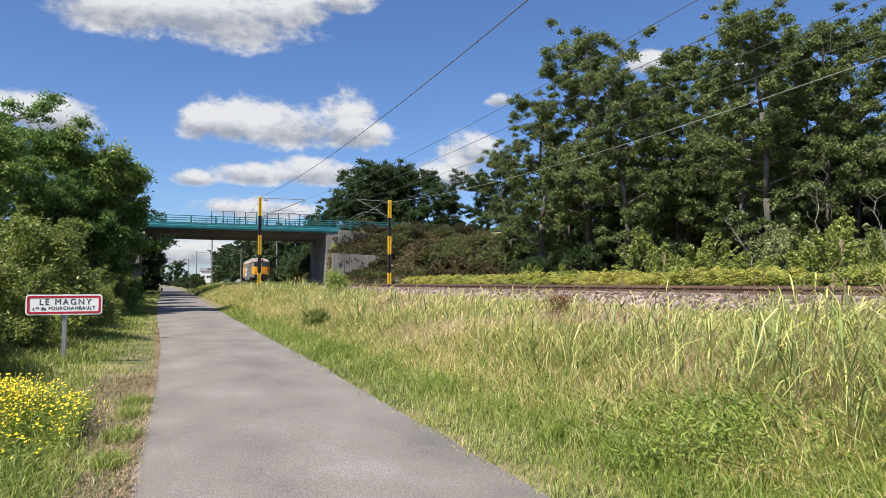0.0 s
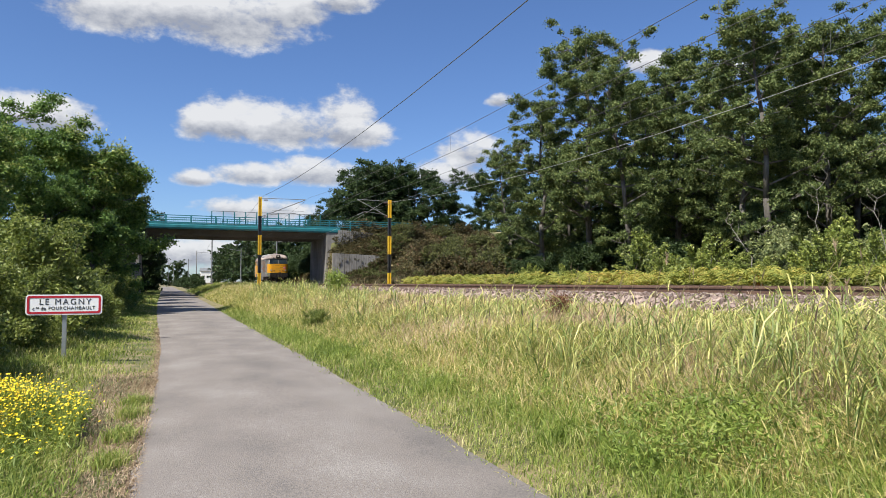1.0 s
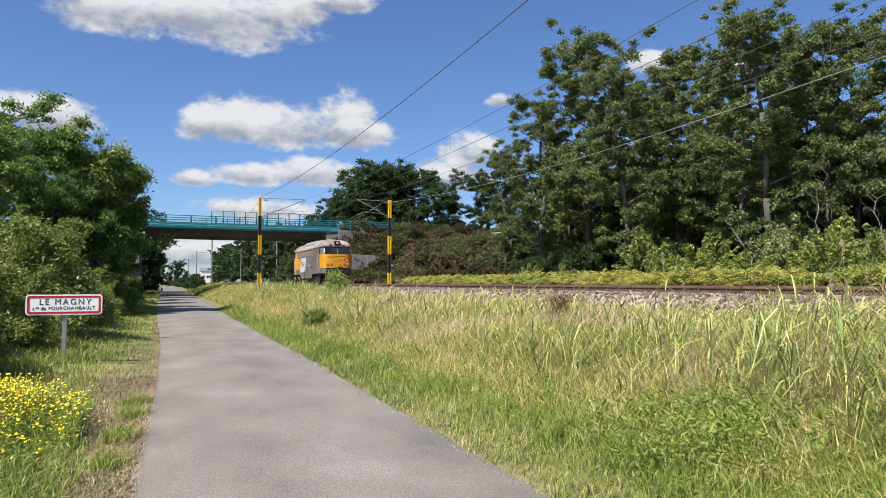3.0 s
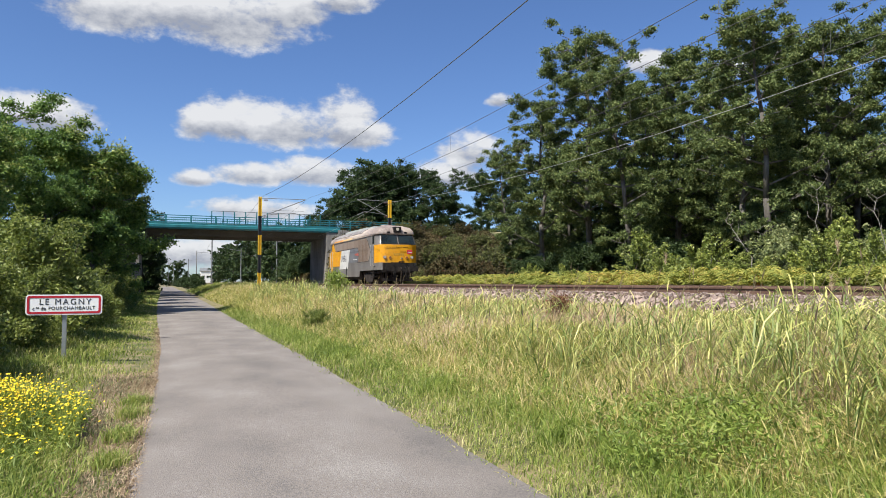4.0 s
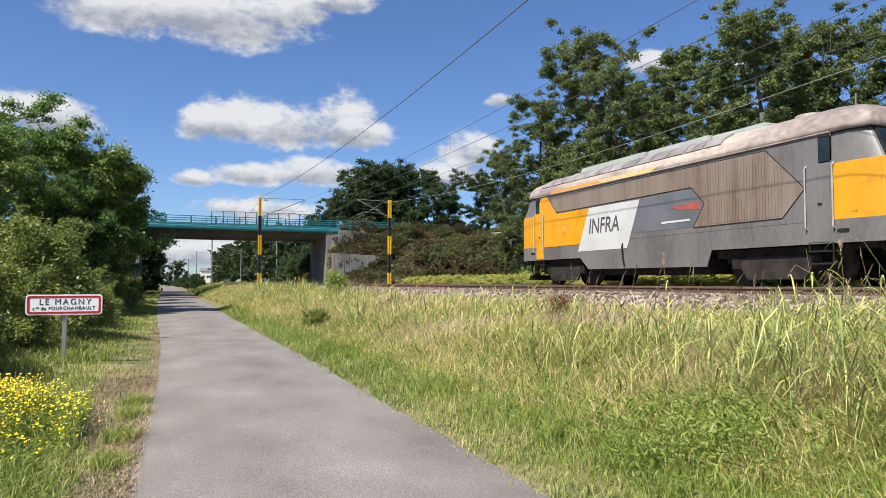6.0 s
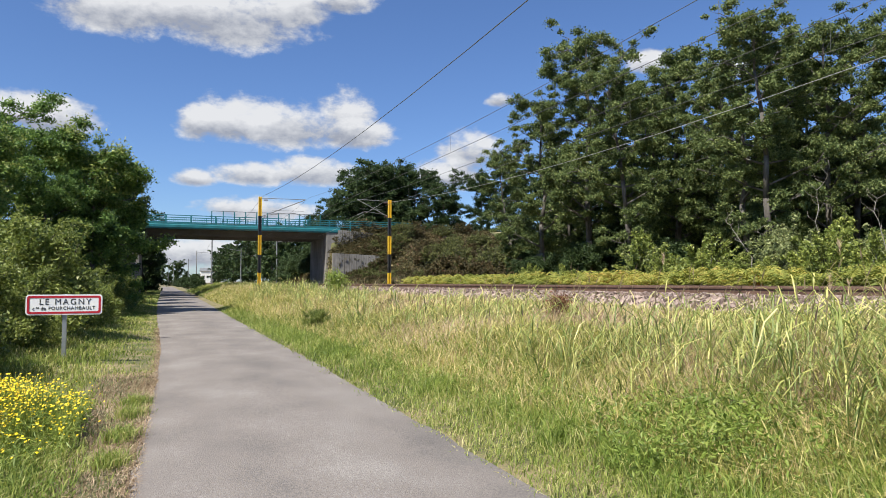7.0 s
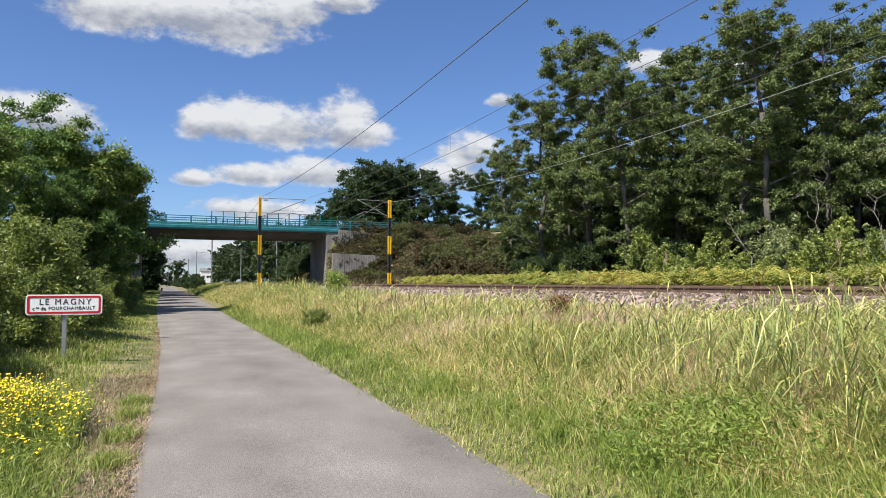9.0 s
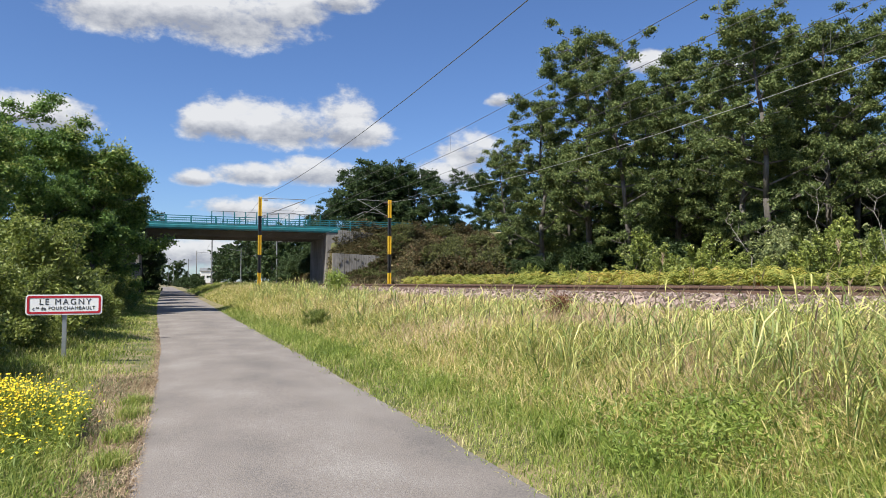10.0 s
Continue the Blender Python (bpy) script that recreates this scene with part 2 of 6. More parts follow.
M["loco_grille"] = material("sooty_grille_paint", [(0.25, (0.115, 0.101, 0.095)), (0.5, (0.223, 0.203, 0.192)), (0.8, (0.338, 0.311, 0.297))], 1.2, 0.65, 0.1, 12)
M["car_paint"] = plain("dark_grey_car_paint", (0.035, 0.04, 0.046), 0.3, 0.2, coat=0.6)
M["loco_hatch"] = plain("pale_weathered_hatch", (0.36, 0.38, 0.36), 0.6, scale=1.5)
M["loco_red"] = plain("faded_red_paint", (0.30, 0.07, 0.05), 0.6)
M["loco_rail"] = plain("worn_pale_grab_rail", (0.36, 0.35, 0.33), 0.5)
M["loco_brown"] = material("rust_stained_panel", [(0.22, (0.105, 0.062, 0.038)), (0.48, (0.19, 0.145, 0.112)), (0.8, (0.235, 0.205, 0.18))], 1.1, 0.6, 0.1, 14, stretch=(1, 1.8, 0.16))
M["loco_orange"] = plain("faded_orange_paint", (0.62, 0.28, 0.06), 0.55, scale=2)
M["loco_cream"] = plain("faded_cream_paint", (0.66, 0.46, 0.20), 0.55, scale=2)
M["loco_white"] = plain("dusty_white_paint", (0.50, 0.50, 0.48), 0.5, vary=0.10, scale=1.2)
M["infra"] = plain("worn_dark_lettering", (0.06, 0.06, 0.065), 0.6)
# greasy and dusty underbody steels, colours darkened further for the shadow below the frame
M["black_steel"] = material("greasy_black_steel", [(0.3, (0.011, 0.010, 0.010)), (0.7, (0.033, 0.029, 0.026))], 4, 0.6, 0.3, 30)
M["bogie"] = material("shade_darkened_dusty_steel", [(0.3, (0.017, 0.014, 0.013)), (0.7, (0.047, 0.040, 0.035))], 3, 0.8, 0.3, 25)
M["glass"] = plain("dark_cab_glass", (0.012, 0.018, 0.018), 0.05, vary=0.5, scale=1.0)
M["rubber"] = plain("black_rubber", (0.02, 0.02, 0.02), 0.7)
M["chrome"] = plain("lamp_reflector", (0.75, 0.72, 0.66), 0.18, 0.9)
M["lens_red"] = plain("red_lens", (0.28, 0.10, 0.06), 0.2)
M["logo"] = plain("carmine_decal", (0.50, 0.025, 0.055), 0.5)
M["brass"] = plain("dull_numeral", (0.42, 0.24, 0.03), 0.5)
for key in ("black_steel", "bogie", "rubber", "insulator"):
    M[key].node_tree.nodes["Principled BSDF"].inputs["Specular IOR Level"].default_value = 0.12
for key in ("leaf_oak", "leaf_dark", "leaf_ash", "leaf_scrub", "leaf_olive"):
    M[key].node_tree.nodes["Principled BSDF"].inputs["Specular IOR Level"].default_value = 0.3
lamp_glow = bpy.data.materials.new("lit_headlamp")
lamp_glow.use_nodes = True
lamp_glow.node_tree.nodes["Principled BSDF"].inputs["Base Color"].default_value = (0.20, 0.19, 0.17, 1)
lamp_glow.node_tree.nodes["Principled BSDF"].inputs["Emission Color"].default_value = (1.0, 0.9, 0.7, 1)
lamp_glow.node_tree.nodes["Principled BSDF"].inputs["Emission Strength"].default_value = 0.12
M["glow"] = lamp_glow


# ---- building helpers ----
def part(name, bm, mat, parent=None, label="", smooth_it=False):
    """Links a bmesh as one mesh object, under parent where one is given."""
    me = bpy.data.meshes.new(name)
    bmesh.ops.recalc_face_normals(bm, faces=bm.faces)
    bm.to_mesh(me)
    bm.free()
    return link(name, me, mat, parent, label, smooth_it)


def link(name, me, mat, parent=None, label="", smooth_it=False):
    me.materials.append(M[mat])
    me.polygons.foreach_set("use_smooth", [smooth_it] * len(me.polygons))
    ob = new(name, me)
    if parent:
        ob.parent = parent
    if label:
        ob["label"] = label
    return ob


def from_arrays(name, verts, quads=None, tris=None):
    """A mesh from numpy arrays of vertices, quads and triangles."""
    me = bpy.data.meshes.new(name)
    me.vertices.add(len(verts))
    me.vertices.foreach_set("co", np.asarray(verts, np.float32).ravel())
    q = np.zeros((0, 4), np.int32) if quads is None else np.asarray(quads, np.int32)
    t = np.zeros((0, 3), np.int32) if tris is None else np.asarray(tris, np.int32)
    loops = np.concatenate([q.ravel(), t.ravel()])
    totals = np.concatenate([np.full(len(q), 4, np.int32), np.full(len(t), 3, np.int32)])
    starts = np.concatenate([[0], np.cumsum(totals)[:-1]]).astype(np.int32)
    me.loops.add(len(loops))
    me.loops.foreach_set("vertex_index", loops)
    me.polygons.add(len(totals))
    me.polygons.foreach_set("loop_start", starts)
    me.polygons.foreach_set("loop_total", totals)
    me.update(calc_edges=True)
    me.validate()
    return me


def box(bm, x0, x1, y0, y1, z0, z1, bevel=0.0):
    r = bmesh.ops.create_cube(bm, size=1, matrix=Matrix.Translation(((x0 + x1) / 2, (y0 + y1) / 2, (z0 + z1) / 2)) @ Matrix.Diagonal((x1 - x0, y1 - y0, z1 - z0, 1)))
    if bevel:
        edges = {e for v in r["verts"] for e in v.link_edges}
        bmesh.ops.bevel(bm, geom=list(edges), offset=bevel, segments=2, affect="EDGES")


def rod(bm, a, b, r, r2=None, n=8):
    a, b = Vector(a), Vector(b)
    d = b - a
    m = Matrix.Translation((a + b) / 2) @ d.to_track_quat("Z", "Y").to_matrix().to_4x4()
    bmesh.ops.create_cone(bm, cap_ends=True, segments=n, radius1=r, radius2=r if r2 is None else r2, depth=d.length, matrix=m)


def tube(bm, pts, r, n=6):
    for a, b in zip(pts, pts[1:]):
        rod(bm, a, b, r, r, n)


def prism(bm, pts, axis, a, b):
    """Extrudes a polygon given in the two other axes from a to b along axis (0, 1 or 2)."""
    def at(p, h):
        v = list(p)
        v.insert(axis, h)
        return bm.verts.new(v)
    lo, hi = [at(p, a) for p in pts], [at(p, b) for p in pts]
    bm.faces.new(lo)
    bm.faces.new(hi[::-1])
    n = len(pts)
    for i in range(n):
        bm.faces.new((lo[i], hi[i], hi[(i + 1) % n], lo[(i + 1) % n]))


def empty(name, x=0.0, y=0.0, z=0.0):
    ob = new(name)
    ob.location = (x, y, z)
    return ob


# ---- ground ----
RAIL = 1.56          # height of the railheads
NEAR, FAR = 11.6, 15.2   # the two tracks
BR0, BR1 = 84.0, 94.5    # the bridge, near and far side


def path_edges(y):
    left = np.interp(y, [-20, 6, 11.5, 18, 36, 73, 150, 400], [-0.3, -0.22, -0.1, -0.04, -0.22, -0.44, -0.4, -0.4])
    right = np.interp(y, [-20, 4.6, 7.6, 14, 24, 47, 87, 160, 400], [2.68, 2.76, 2.82, 2.91, 2.97, 3.2, 3.55, 3.5, 3.4])
    return left, right


def ground_z(x, y):
    x, y = np.asarray(x, float), np.asarray(y, float)
    z = np.interp(x, [-60, -8, -2.2, -0.6, 3.3, 4.2, 6.5, 8.4, 9.2, 9.8, 17.2, 18.0, 19, 24, 40, 80],
                  [1.0, 0.25, 0.06, -0.02, -0.02, 0.10, 0.50, 0.80, 1.05, 1.2, 1.2, 1.25, 1.5, 1.7, 2.2, 3.0])
    swell = 0.06 * np.sin(x * 1.3 + 0.6 * y) + 0.05 * np.sin(0.9 * y - 0.4 * x)
    z = z + swell * np.clip((x - 3.6) / 1.5, 0, 1) * np.clip((9.0 - x) / 1.0, 0, 1)
    # the road's embankment on both sides of the bridge
    prof = np.interp(y, [60, 66, BR0 - 0.5, BR1 + 0.5, 118, 122], [0, 0.5, 6.4, 6.4, 0.4, 0])
    side = np.interp(x, [19.0, 20.4, 24, 27, 45, 90, 160, 220], [0, 0.35, 0.8, 1, 1, 0.9, 0.8, 0]) + np.clip((-3.2 - x) / 1.2, 0, 1)
    # terrace with a retaining wall beside the abutment, grown-over slope further out
    wall = np.interp(y, [62, 72, 80.75, 81.25, BR0 - 0.4, BR0 + 0.1, BR0 + 0.6], [0, 0.25, 0.7, 3.3, 4.0, 5.5, 6.4]) + np.clip((x - 19.6) / 5.5, 0, 1) * np.interp(y, [80.9, 81.3, BR0], [0, 0.1, 2.3])
    wall = wall * np.where(y < 81, np.clip((x - 19.2) / 3.0, 0, 1), np.clip((x - 18.9) / 0.4, 0, 1))
    out = np.clip((x - 23.5) / 4.5, 0, 1)
    bank = np.where((y < BR0 + 0.55) & (x > 18), wall * (1 - out) + prof * side * out, prof * side)
    z = z + bank
    return z


def build_ground():
    xs = np.unique(np.concatenate([[-900, -500, -250, -120, -60, -30], np.arange(-16, 24.1, 0.5), [26, 29, 33, 38, 45, 60, 80, 110, 160, 260, 500, 900]]))
    ys = np.unique(np.concatenate([[-400, -150, -60, -30, -15, -8], np.arange(-4, 60, 1.0), np.arange(60, 124, 1.0), [80.75, 81.25, BR0 - 0.4, BR0 + 0.1, BR0 + 0.6], [130, 145, 170, 210, 280, 400, 650, 1200, 3000]]))
    X, Y = np.meshgrid(xs, ys)
    Z = ground_z(X, Y)
    v = np.stack([X, Y, Z], -1).reshape(-1, 3)
    nx, ny = len(xs), len(ys)
    i = (np.arange(ny - 1)[:, None] * nx + np.arange(nx - 1)).ravel()
    q = np.stack([i, i + 1, i + nx + 1, i + nx], -1)
    ob = link("ground", from_arrays("ground", v, q), "soil", smooth_it=True)
    tagged(ob, "dry thatch and soil under the grass verges", "ground", kind="structure")


def build_path():
    ys = np.concatenate([np.arange(-15, 60, 0.25), np.arange(60, 300, 3.0)])
    rng = np.random.default_rng(3)
    left, right = path_edges(ys)
    left = left + np.convolve(rng.normal(0, 0.028, len(ys)), [0.3, 0.4, 0.3], "same")
    right = right + np.convolve(rng.normal(0, 0.028, len(ys)), [0.3, 0.4, 0.3], "same")
    cols = []
    for k in range(7):
        s = k / 6
        x = left * (1 - s) + right * s
        cols.append(np.stack([x, ys, np.full(len(ys), 0.012 + 0.03 * (1 - (2 * s - 1) ** 2))], -1))
    skirt = [cols[0] - [0.02, 0, 0.08]], [cols[-1] + [0.02, 0, -0.12]]
    cols = skirt[0] + cols + skirt[1]
    v = np.stack(cols, 1).reshape(-1, 3)
    n = len(cols)
    i = (np.arange(len(ys) - 1)[:, None] * n + np.arange(n - 1)).ravel()
    ob = link("path", from_arrays("path", v, np.stack([i, i + 1, i + n + 1, i + n], -1)), "asphalt")
    tagged(ob, "worn grey asphalt cycle path with crumbling edges", "path", kind="structure")


def build_ballast():
    bm = bmesh.new()
    top = RAIL - 0.19
    prism(bm, [(8.75, 0.75), (9.95, top), (NEAR, top + 0.02), ((NEAR + FAR) / 2, top + 0.03), (FAR, top + 0.02), (16.9, top), (17.8, 1.1), (17.8, 0.6), (8.75, 0.6)], 1, -120, 420)
    ob = part("ballast_bed", bm, "ballast")
    tagged(ob, "pinkish grey ballast bed under two tracks", "ballast", kind="structure")
    rng = np.random.default_rng(5)
    n = 15000
    y = 5 + 55 * rng.random(n) ** 1.6
    x = rng.uniform(8.8, 10.95, n)
    extra = rng.random(n) < 0.25
    x = np.where(extra, rng.uniform(10.9, 17.2, n), x)
    z = np.interp(x, [8.75, 9.95, 17], [0.78, top, top]) + rng.uniform(-0.01, 0.04, n)
    z = np.where((x > 12.5) & (x < 14.3), z + 0.05, z)
    c = np.array([(-1, -1, -1), (1, -1, -1), (1, 1, -1), (-1, 1, -1), (-1, -1, 1), (1, -1, 1), (1, 1, 1), (-1, 1, 1)], float)
    size = rng.uniform(0.016, 0.042, (n, 1, 1)) * rng.uniform(0.6, 1.2, (n, 1, 3))
    v = c[None] * size * rng.uniform(0.55, 1.1, (n, 8, 1))
    a, b = rng.uniform(0, 6.28, n), rng.uniform(-0.8, 0.8, n)
    ca, sa, cb, sb = np.cos(a)[:, None], np.sin(a)[:, None], np.cos(b)[:, None], np.sin(b)[:, None]
    vx, vy, vz = v[..., 0], v[..., 1], v[..., 2]
    vy, vz = vy * cb - vz * sb, vy * sb + vz * cb
    vx, vy = vx * ca - vy * sa, vx * sa + vy * ca
    v = np.stack([vx + x[:, None], vy + y[:, None], vz + z[:, None]], -1).reshape(-1, 3)
    f = np.array([(0, 3, 2, 1), (4, 5, 6, 7), (0, 1, 5, 4), (1, 2, 6, 5), (2, 3, 7, 6), (3, 0, 4, 7)])
    q = (np.arange(n)[:, None, None] * 8 + f[None]).reshape(-1, 4)
    ob = link("ballast_stones", from_arrays("ballast_stones", v, q), "stone")
    tagged(ob, "loose pinkish grey ballast stones on the shoulder", "ballast", kind="stuff")


def build_track(cx, stretch):
    track = empty("railway_track", cx, 0, RAIL)
    tagged(track, "rusty railway track on sleepers in ballast", "railway track", group="railway tracks")
    prof = [(-0.07, -0.172), (0.07, -0.172), (0.07, -0.155), (0.012, -0.13), (0.012, -0.045), (0.036, -0.035), (0.036, -0.004), (0.028, 0), (-0.028, 0), (-0.036, -0.004), (-0.036, -0.035), (-0.012, -0.045), (-0.012, -0.13), (-0.07, -0.155)]
    for s in (-0.7525, 0.7525):
        bm = bmesh.new()
        prism(bm, [(p[0] + s, p[1]) for p in prof], 1, -120, 420)
        rail = part("rail", bm, "rail", track, "rust-brown steel rail")
        rail.data.materials.append(M["railtop"])
        for p in rail.data.polygons:
            if p.normal.z > 0.9 and p.center.z > -0.01:
                p.material_index = 1
    bm = bmesh.new()
    box(bm, -1.3, 1.3, -0.13, 0.13, -0.30, -0.175, 0.015)
    first = None
    for k in range(stretch):
        if first is None:
            first = part("sleeper", bm, "sleeper", track)
            first.location.y = 4.0
        else:
            o = first.copy()
            scene.collection.objects.link(o)
            o.location.y = 4.0 + 0.6 * k


# ---- bridge ----
def build_bridge():
    br = empty("road_bridge", 8, BR0, 6)
    tagged(br, "concrete road bridge with teal fascia and railing over the tracks", "bridge")

    def put(name, bm, mat, label="", parent=br):
        ob = part(name, bm, mat, parent, label)
        base = Vector((8, BR0, 6))
        ob.data.transform(Matrix.Translation(-base))
        return ob
    lo, hi = 7.88, 8.54
    x0, x1 = -14.0, 20.6
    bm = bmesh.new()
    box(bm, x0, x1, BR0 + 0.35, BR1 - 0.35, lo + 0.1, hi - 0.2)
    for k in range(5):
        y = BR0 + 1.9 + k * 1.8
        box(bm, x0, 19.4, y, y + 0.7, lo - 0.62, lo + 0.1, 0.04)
    put("deck", bm, "soffit", "concrete deck with beams, coloured dark for shade")
    for y0, y1 in ((BR0 - 0.12, BR0 + 0.35), (BR1 - 0.35, BR1 + 0.12)):
        bm = bmesh.new()
        prism(bm, [(y0, lo + 0.02), (y0 - 0.06, lo + 0.18), (y0 - 0.06, lo + 0.45), (y0, lo + 0.52), (y0, hi), (y1, hi), (y1, lo + 0.02)], 0, x0, x1)
        put("fascia", bm, "teal", "teal painted fascia")
    for y in (BR0 + 0.05, BR1 - 0.05):
        bm = bmesh.new()
        for z in (hi + 0.92, hi + 0.66, hi + 0.4, hi + 0.12):
            box(bm, x0, 31.0, y - 0.04, y + 0.04, z - 0.042, z + 0.042)
        put("rail_bar", bm, "teal", "teal railing bars")
        bm = bmesh.new()
        for k in range(230):
            x = x0 + 0.2 * k
            if x < 31:
                box(bm, x - 0.012, x + 0.012, y - 0.012, y + 0.012, hi + 0.12, hi + 0.68)
        put("baluster", bm, "teal")
        for k in range(17):
            x = x0 + 0.6 + 2.72 * k
            bm = bmesh.new()
            box(bm, x - 0.085, x + 0.085, y - 0.06, y + 0.06, hi - 0.02 if x < 20 else 7.4, hi + 0.96, 0.01)
            put("railing_post", bm, "teal")
    # the guard screen above the tracks
    for y in (BR0 + 0.16, BR1 - 0.16):
        for k in range(11):
            x = 5.2 + 1.29 * k
            bm = bmesh.new()
            box(bm, x - 0.055, x + 0.055, y - 0.04, y + 0.04, hi, hi + 1.6)
            put("screen_post", bm, "teal")
        bm = bmesh.new()
        box(bm, 5.2, 18.2, y - 0.02, y + 0.02, hi + 1.55, hi + 1.61)
        box(bm, 5.2, 18.2, y - 0.02, y + 0.02, hi + 0.9, hi + 0.94)
        put("screen_rail", bm, "steel_dull")
    # abutments of ribbed concrete, wing wall and low retaining wall
    bm = bmesh.new()
    box(bm, 19.0, 20.4, BR0 + 0.3, BR1 - 0.3, 0.8, lo + 0.08)
    put("abutment", bm, "concrete", "ribbed grey concrete abutment")
    for k in range(22):
        y = BR0 + 0.4 + k * 0.45
        bm = bmesh.new()
        box(bm, 18.92, 19.0, y, y + 0.3, 0.9, lo - 0.1)
        put("concrete_rib", bm, "concrete")
    bm = bmesh.new()
    box(bm, 18.85, 20.2, BR0 - 0.05, BR0 + 0.28, 0.9, lo + 0.02, 0.03)
    put("pier_head", bm, "concrete", "pale concrete corner block")
    bm = bmesh.new()
    box(bm, -4.2, -2.5, BR0 - 0.05, BR1, 0.0, lo + 0.02, 0.03)
    put("abutment", bm, "concrete", "grey concrete abutment behind the trees")
    for k in range(30):
        x = 20.25 + 0.3 * k
        bm = bmesh.new()
        box(bm, x, x + 0.26, BR0 - 0.32, BR0 - 0.26, 2.0, 8.3 - 0.02 * k, 0.01)
        put("concrete_rib", bm, "concrete")
    wing = bmesh.new()
    box(wing, 20.22, 29.0, BR0 - 0.25, BR0 + 0.1, 2.0, 7.72)
    put("wing_wall", wing, "concrete", "ribbed concrete wing wall with black graffiti")
    for k in range(22):
        x = 18.9 + 0.3 * k
        bm = bmesh.new()
        box(bm, x, x + 0.27, 80.72, 81.02, 1.0, 5.22 - 0.012 * k, 0.01)
        put("wall_panel", bm, "concrete", "panel of the low retaining wall")
    bm = bmesh.new()
    rng = random.Random(4)
    for k in range(9):
        x = 22.2 + 0.34 * k
        h = rng.uniform(0.5, 0.85)
        box(bm, x, x + 0.1, BR0 - 0.345, BR0 - 0.325, 7.0, 7.0 + h)
        box(bm, x, x + 0.26, BR0 - 0.345, BR0 - 0.325, 7.0 + h - 0.1, 7.0 + h)
        box(bm, x + 0.05, x + 0.3, BR0 - 0.345, BR0 - 0.325, 7.0 + h * rng.uniform(0.2, 0.5), 7.12 + h * 0.4)
    put("graffiti", bm, "graffiti", "black spray painted strokes")


ROAD = 8.40          # height of the road on the bridge


def build_road():
    bm = bmesh.new()
    box(bm, -160, 190, BR0 + 0.6, BR1 - 0.6, ROAD - 0.055, ROAD)
    tagged(part("road", bm, "asphalt"), "grey asphalt road over the bridge", "road", kind="structure")


# ---- masts and wires ----
def build_mast(x, y, top, bands, side, track_x, base_z, label):
    mast = empty("catenary_mast", x, y, base_z)
    tagged(mast, label, "catenary mast", group="catenary masts")
    zs = [top] + bands + [base_z]
    for k, (hi, lo) in enumerate(zip(zs, zs[1:])):
        bm = bmesh.new()
        for d in (-0.11, 0.11):
            box(bm, d - 0.025, d + 0.025, -0.11, 0.11, lo - base_z, hi - base_z)
        box(bm, -0.1, 0.1, -0.02, 0.02, lo - base_z, hi - base_z)
        part("mast_band", bm, "yellow_band" if k % 2 == 0 else "black_band", mast, "yellow painted band" if k % 2 == 0 else "black painted band")
    h = lambda z: z - base_z
    d = track_x - x
    reach = 9.0 if track_x == NEAR else 8.75
    bm = bmesh.new()
    tube(bm, [(0, 0, h(top - 0.12)), (d * 1.0, 0, h(reach))], 0.025)
    part("tie_rod", bm, "steel_dull", mast)
    bm = bmesh.new()
    tube(bm, [(0, 0, h(7.3)), (d * 1.0, 0, h(reach))], 0.035)
    part("cantilever_tube", bm, "steel_dull", mast)
    bm = bmesh.new()
    tube(bm, [(d * 0.2, 0, h(7.55)), (d * 0.75, 0, h(7.75)), (d * 1.0, 0, h(7.42))], 0.022)
    tube(bm, [(d * 0.25, 0, h(7.95)), (d * 0.95, 0, h(7.95))], 0.012)
    part("registration_arm", bm, "steel_dull", mast)
    for px, pz in ((d * 0.12, 7.35), (d * 0.12, top - 0.28)):
        bm = bmesh.new()
        for k in range(4):
            rod(bm, (px - 0.16 + 0.09 * k, 0, h(pz)), (px - 0.12 + 0.09 * k, 0, h(pz)), 0.075, n=10)
        part("insulator", bm, "insulator", mast)


def sag(y, y0, y1, end, mid):
    s = (y - y0) / (y1 - y0)
    return end - (end - mid) * 4 * s * (1 - s)


def build_wires():
    spans = [(-4.0, 58.5), (58.5, 120.0), (120.0, 182.0)]

    def line(name, x, heights, r, mat, label):
        pts = []
        for (a, b), (end, mid) in zip(spans, heights):
            for k in range(12):
                y = a + (b - a) * k / 12
                pts.append((x, y, sag(y, a, b, end, mid)))
        curve = bpy.data.curves.new(name, "CURVE")
        curve.dimensions, curve.bevel_depth, curve.bevel_resolution = "3D", r, 1
        spline = curve.splines.new("POLY")
        spline.points.add(len(pts) - 1)
        for p, q in zip(spline.points, pts):
            p.co = (*q, 1)
        curve.materials.append(M[mat])
        tagged(new(name, curve), label, "overhead wire", group="overhead wires")
    for tx in (NEAR, FAR):
        top, mid = (9.0, 8.16) if tx == NEAR else (8.75, 8.03)
        line("messenger_wire", tx, [(top, mid)] * 3, 0.009, "wire", "dark messenger wire hung between the masts")
        line("contact_wire", tx, [(7.40, 7.36)] * 3, 0.009, "wire", "dark contact wire above the track")
        drops = bmesh.new()
        for a, b in spans:
            for k in range(1, 8):
                y = a + (b - a) * k / 8
                rod(drops, (tx, y, 7.38), (tx, y, sag(y, a, b, top, mid)), 0.005, n=4)
        tagged(part("dropper_wire", drops, "wire"), "thin droppers between messenger and contact wire", "overhead wire", kind="stuff")
    line("feeder_wire", 7.75, [(9.0, 8.05)] * 3, 0.013, "wire", "black feeder wire on the mast tops")
    line("earth_wire", 18.2, [(8.85, 7.55)] * 3, 0.009, "wire_light", "light grey aluminium earth wire")


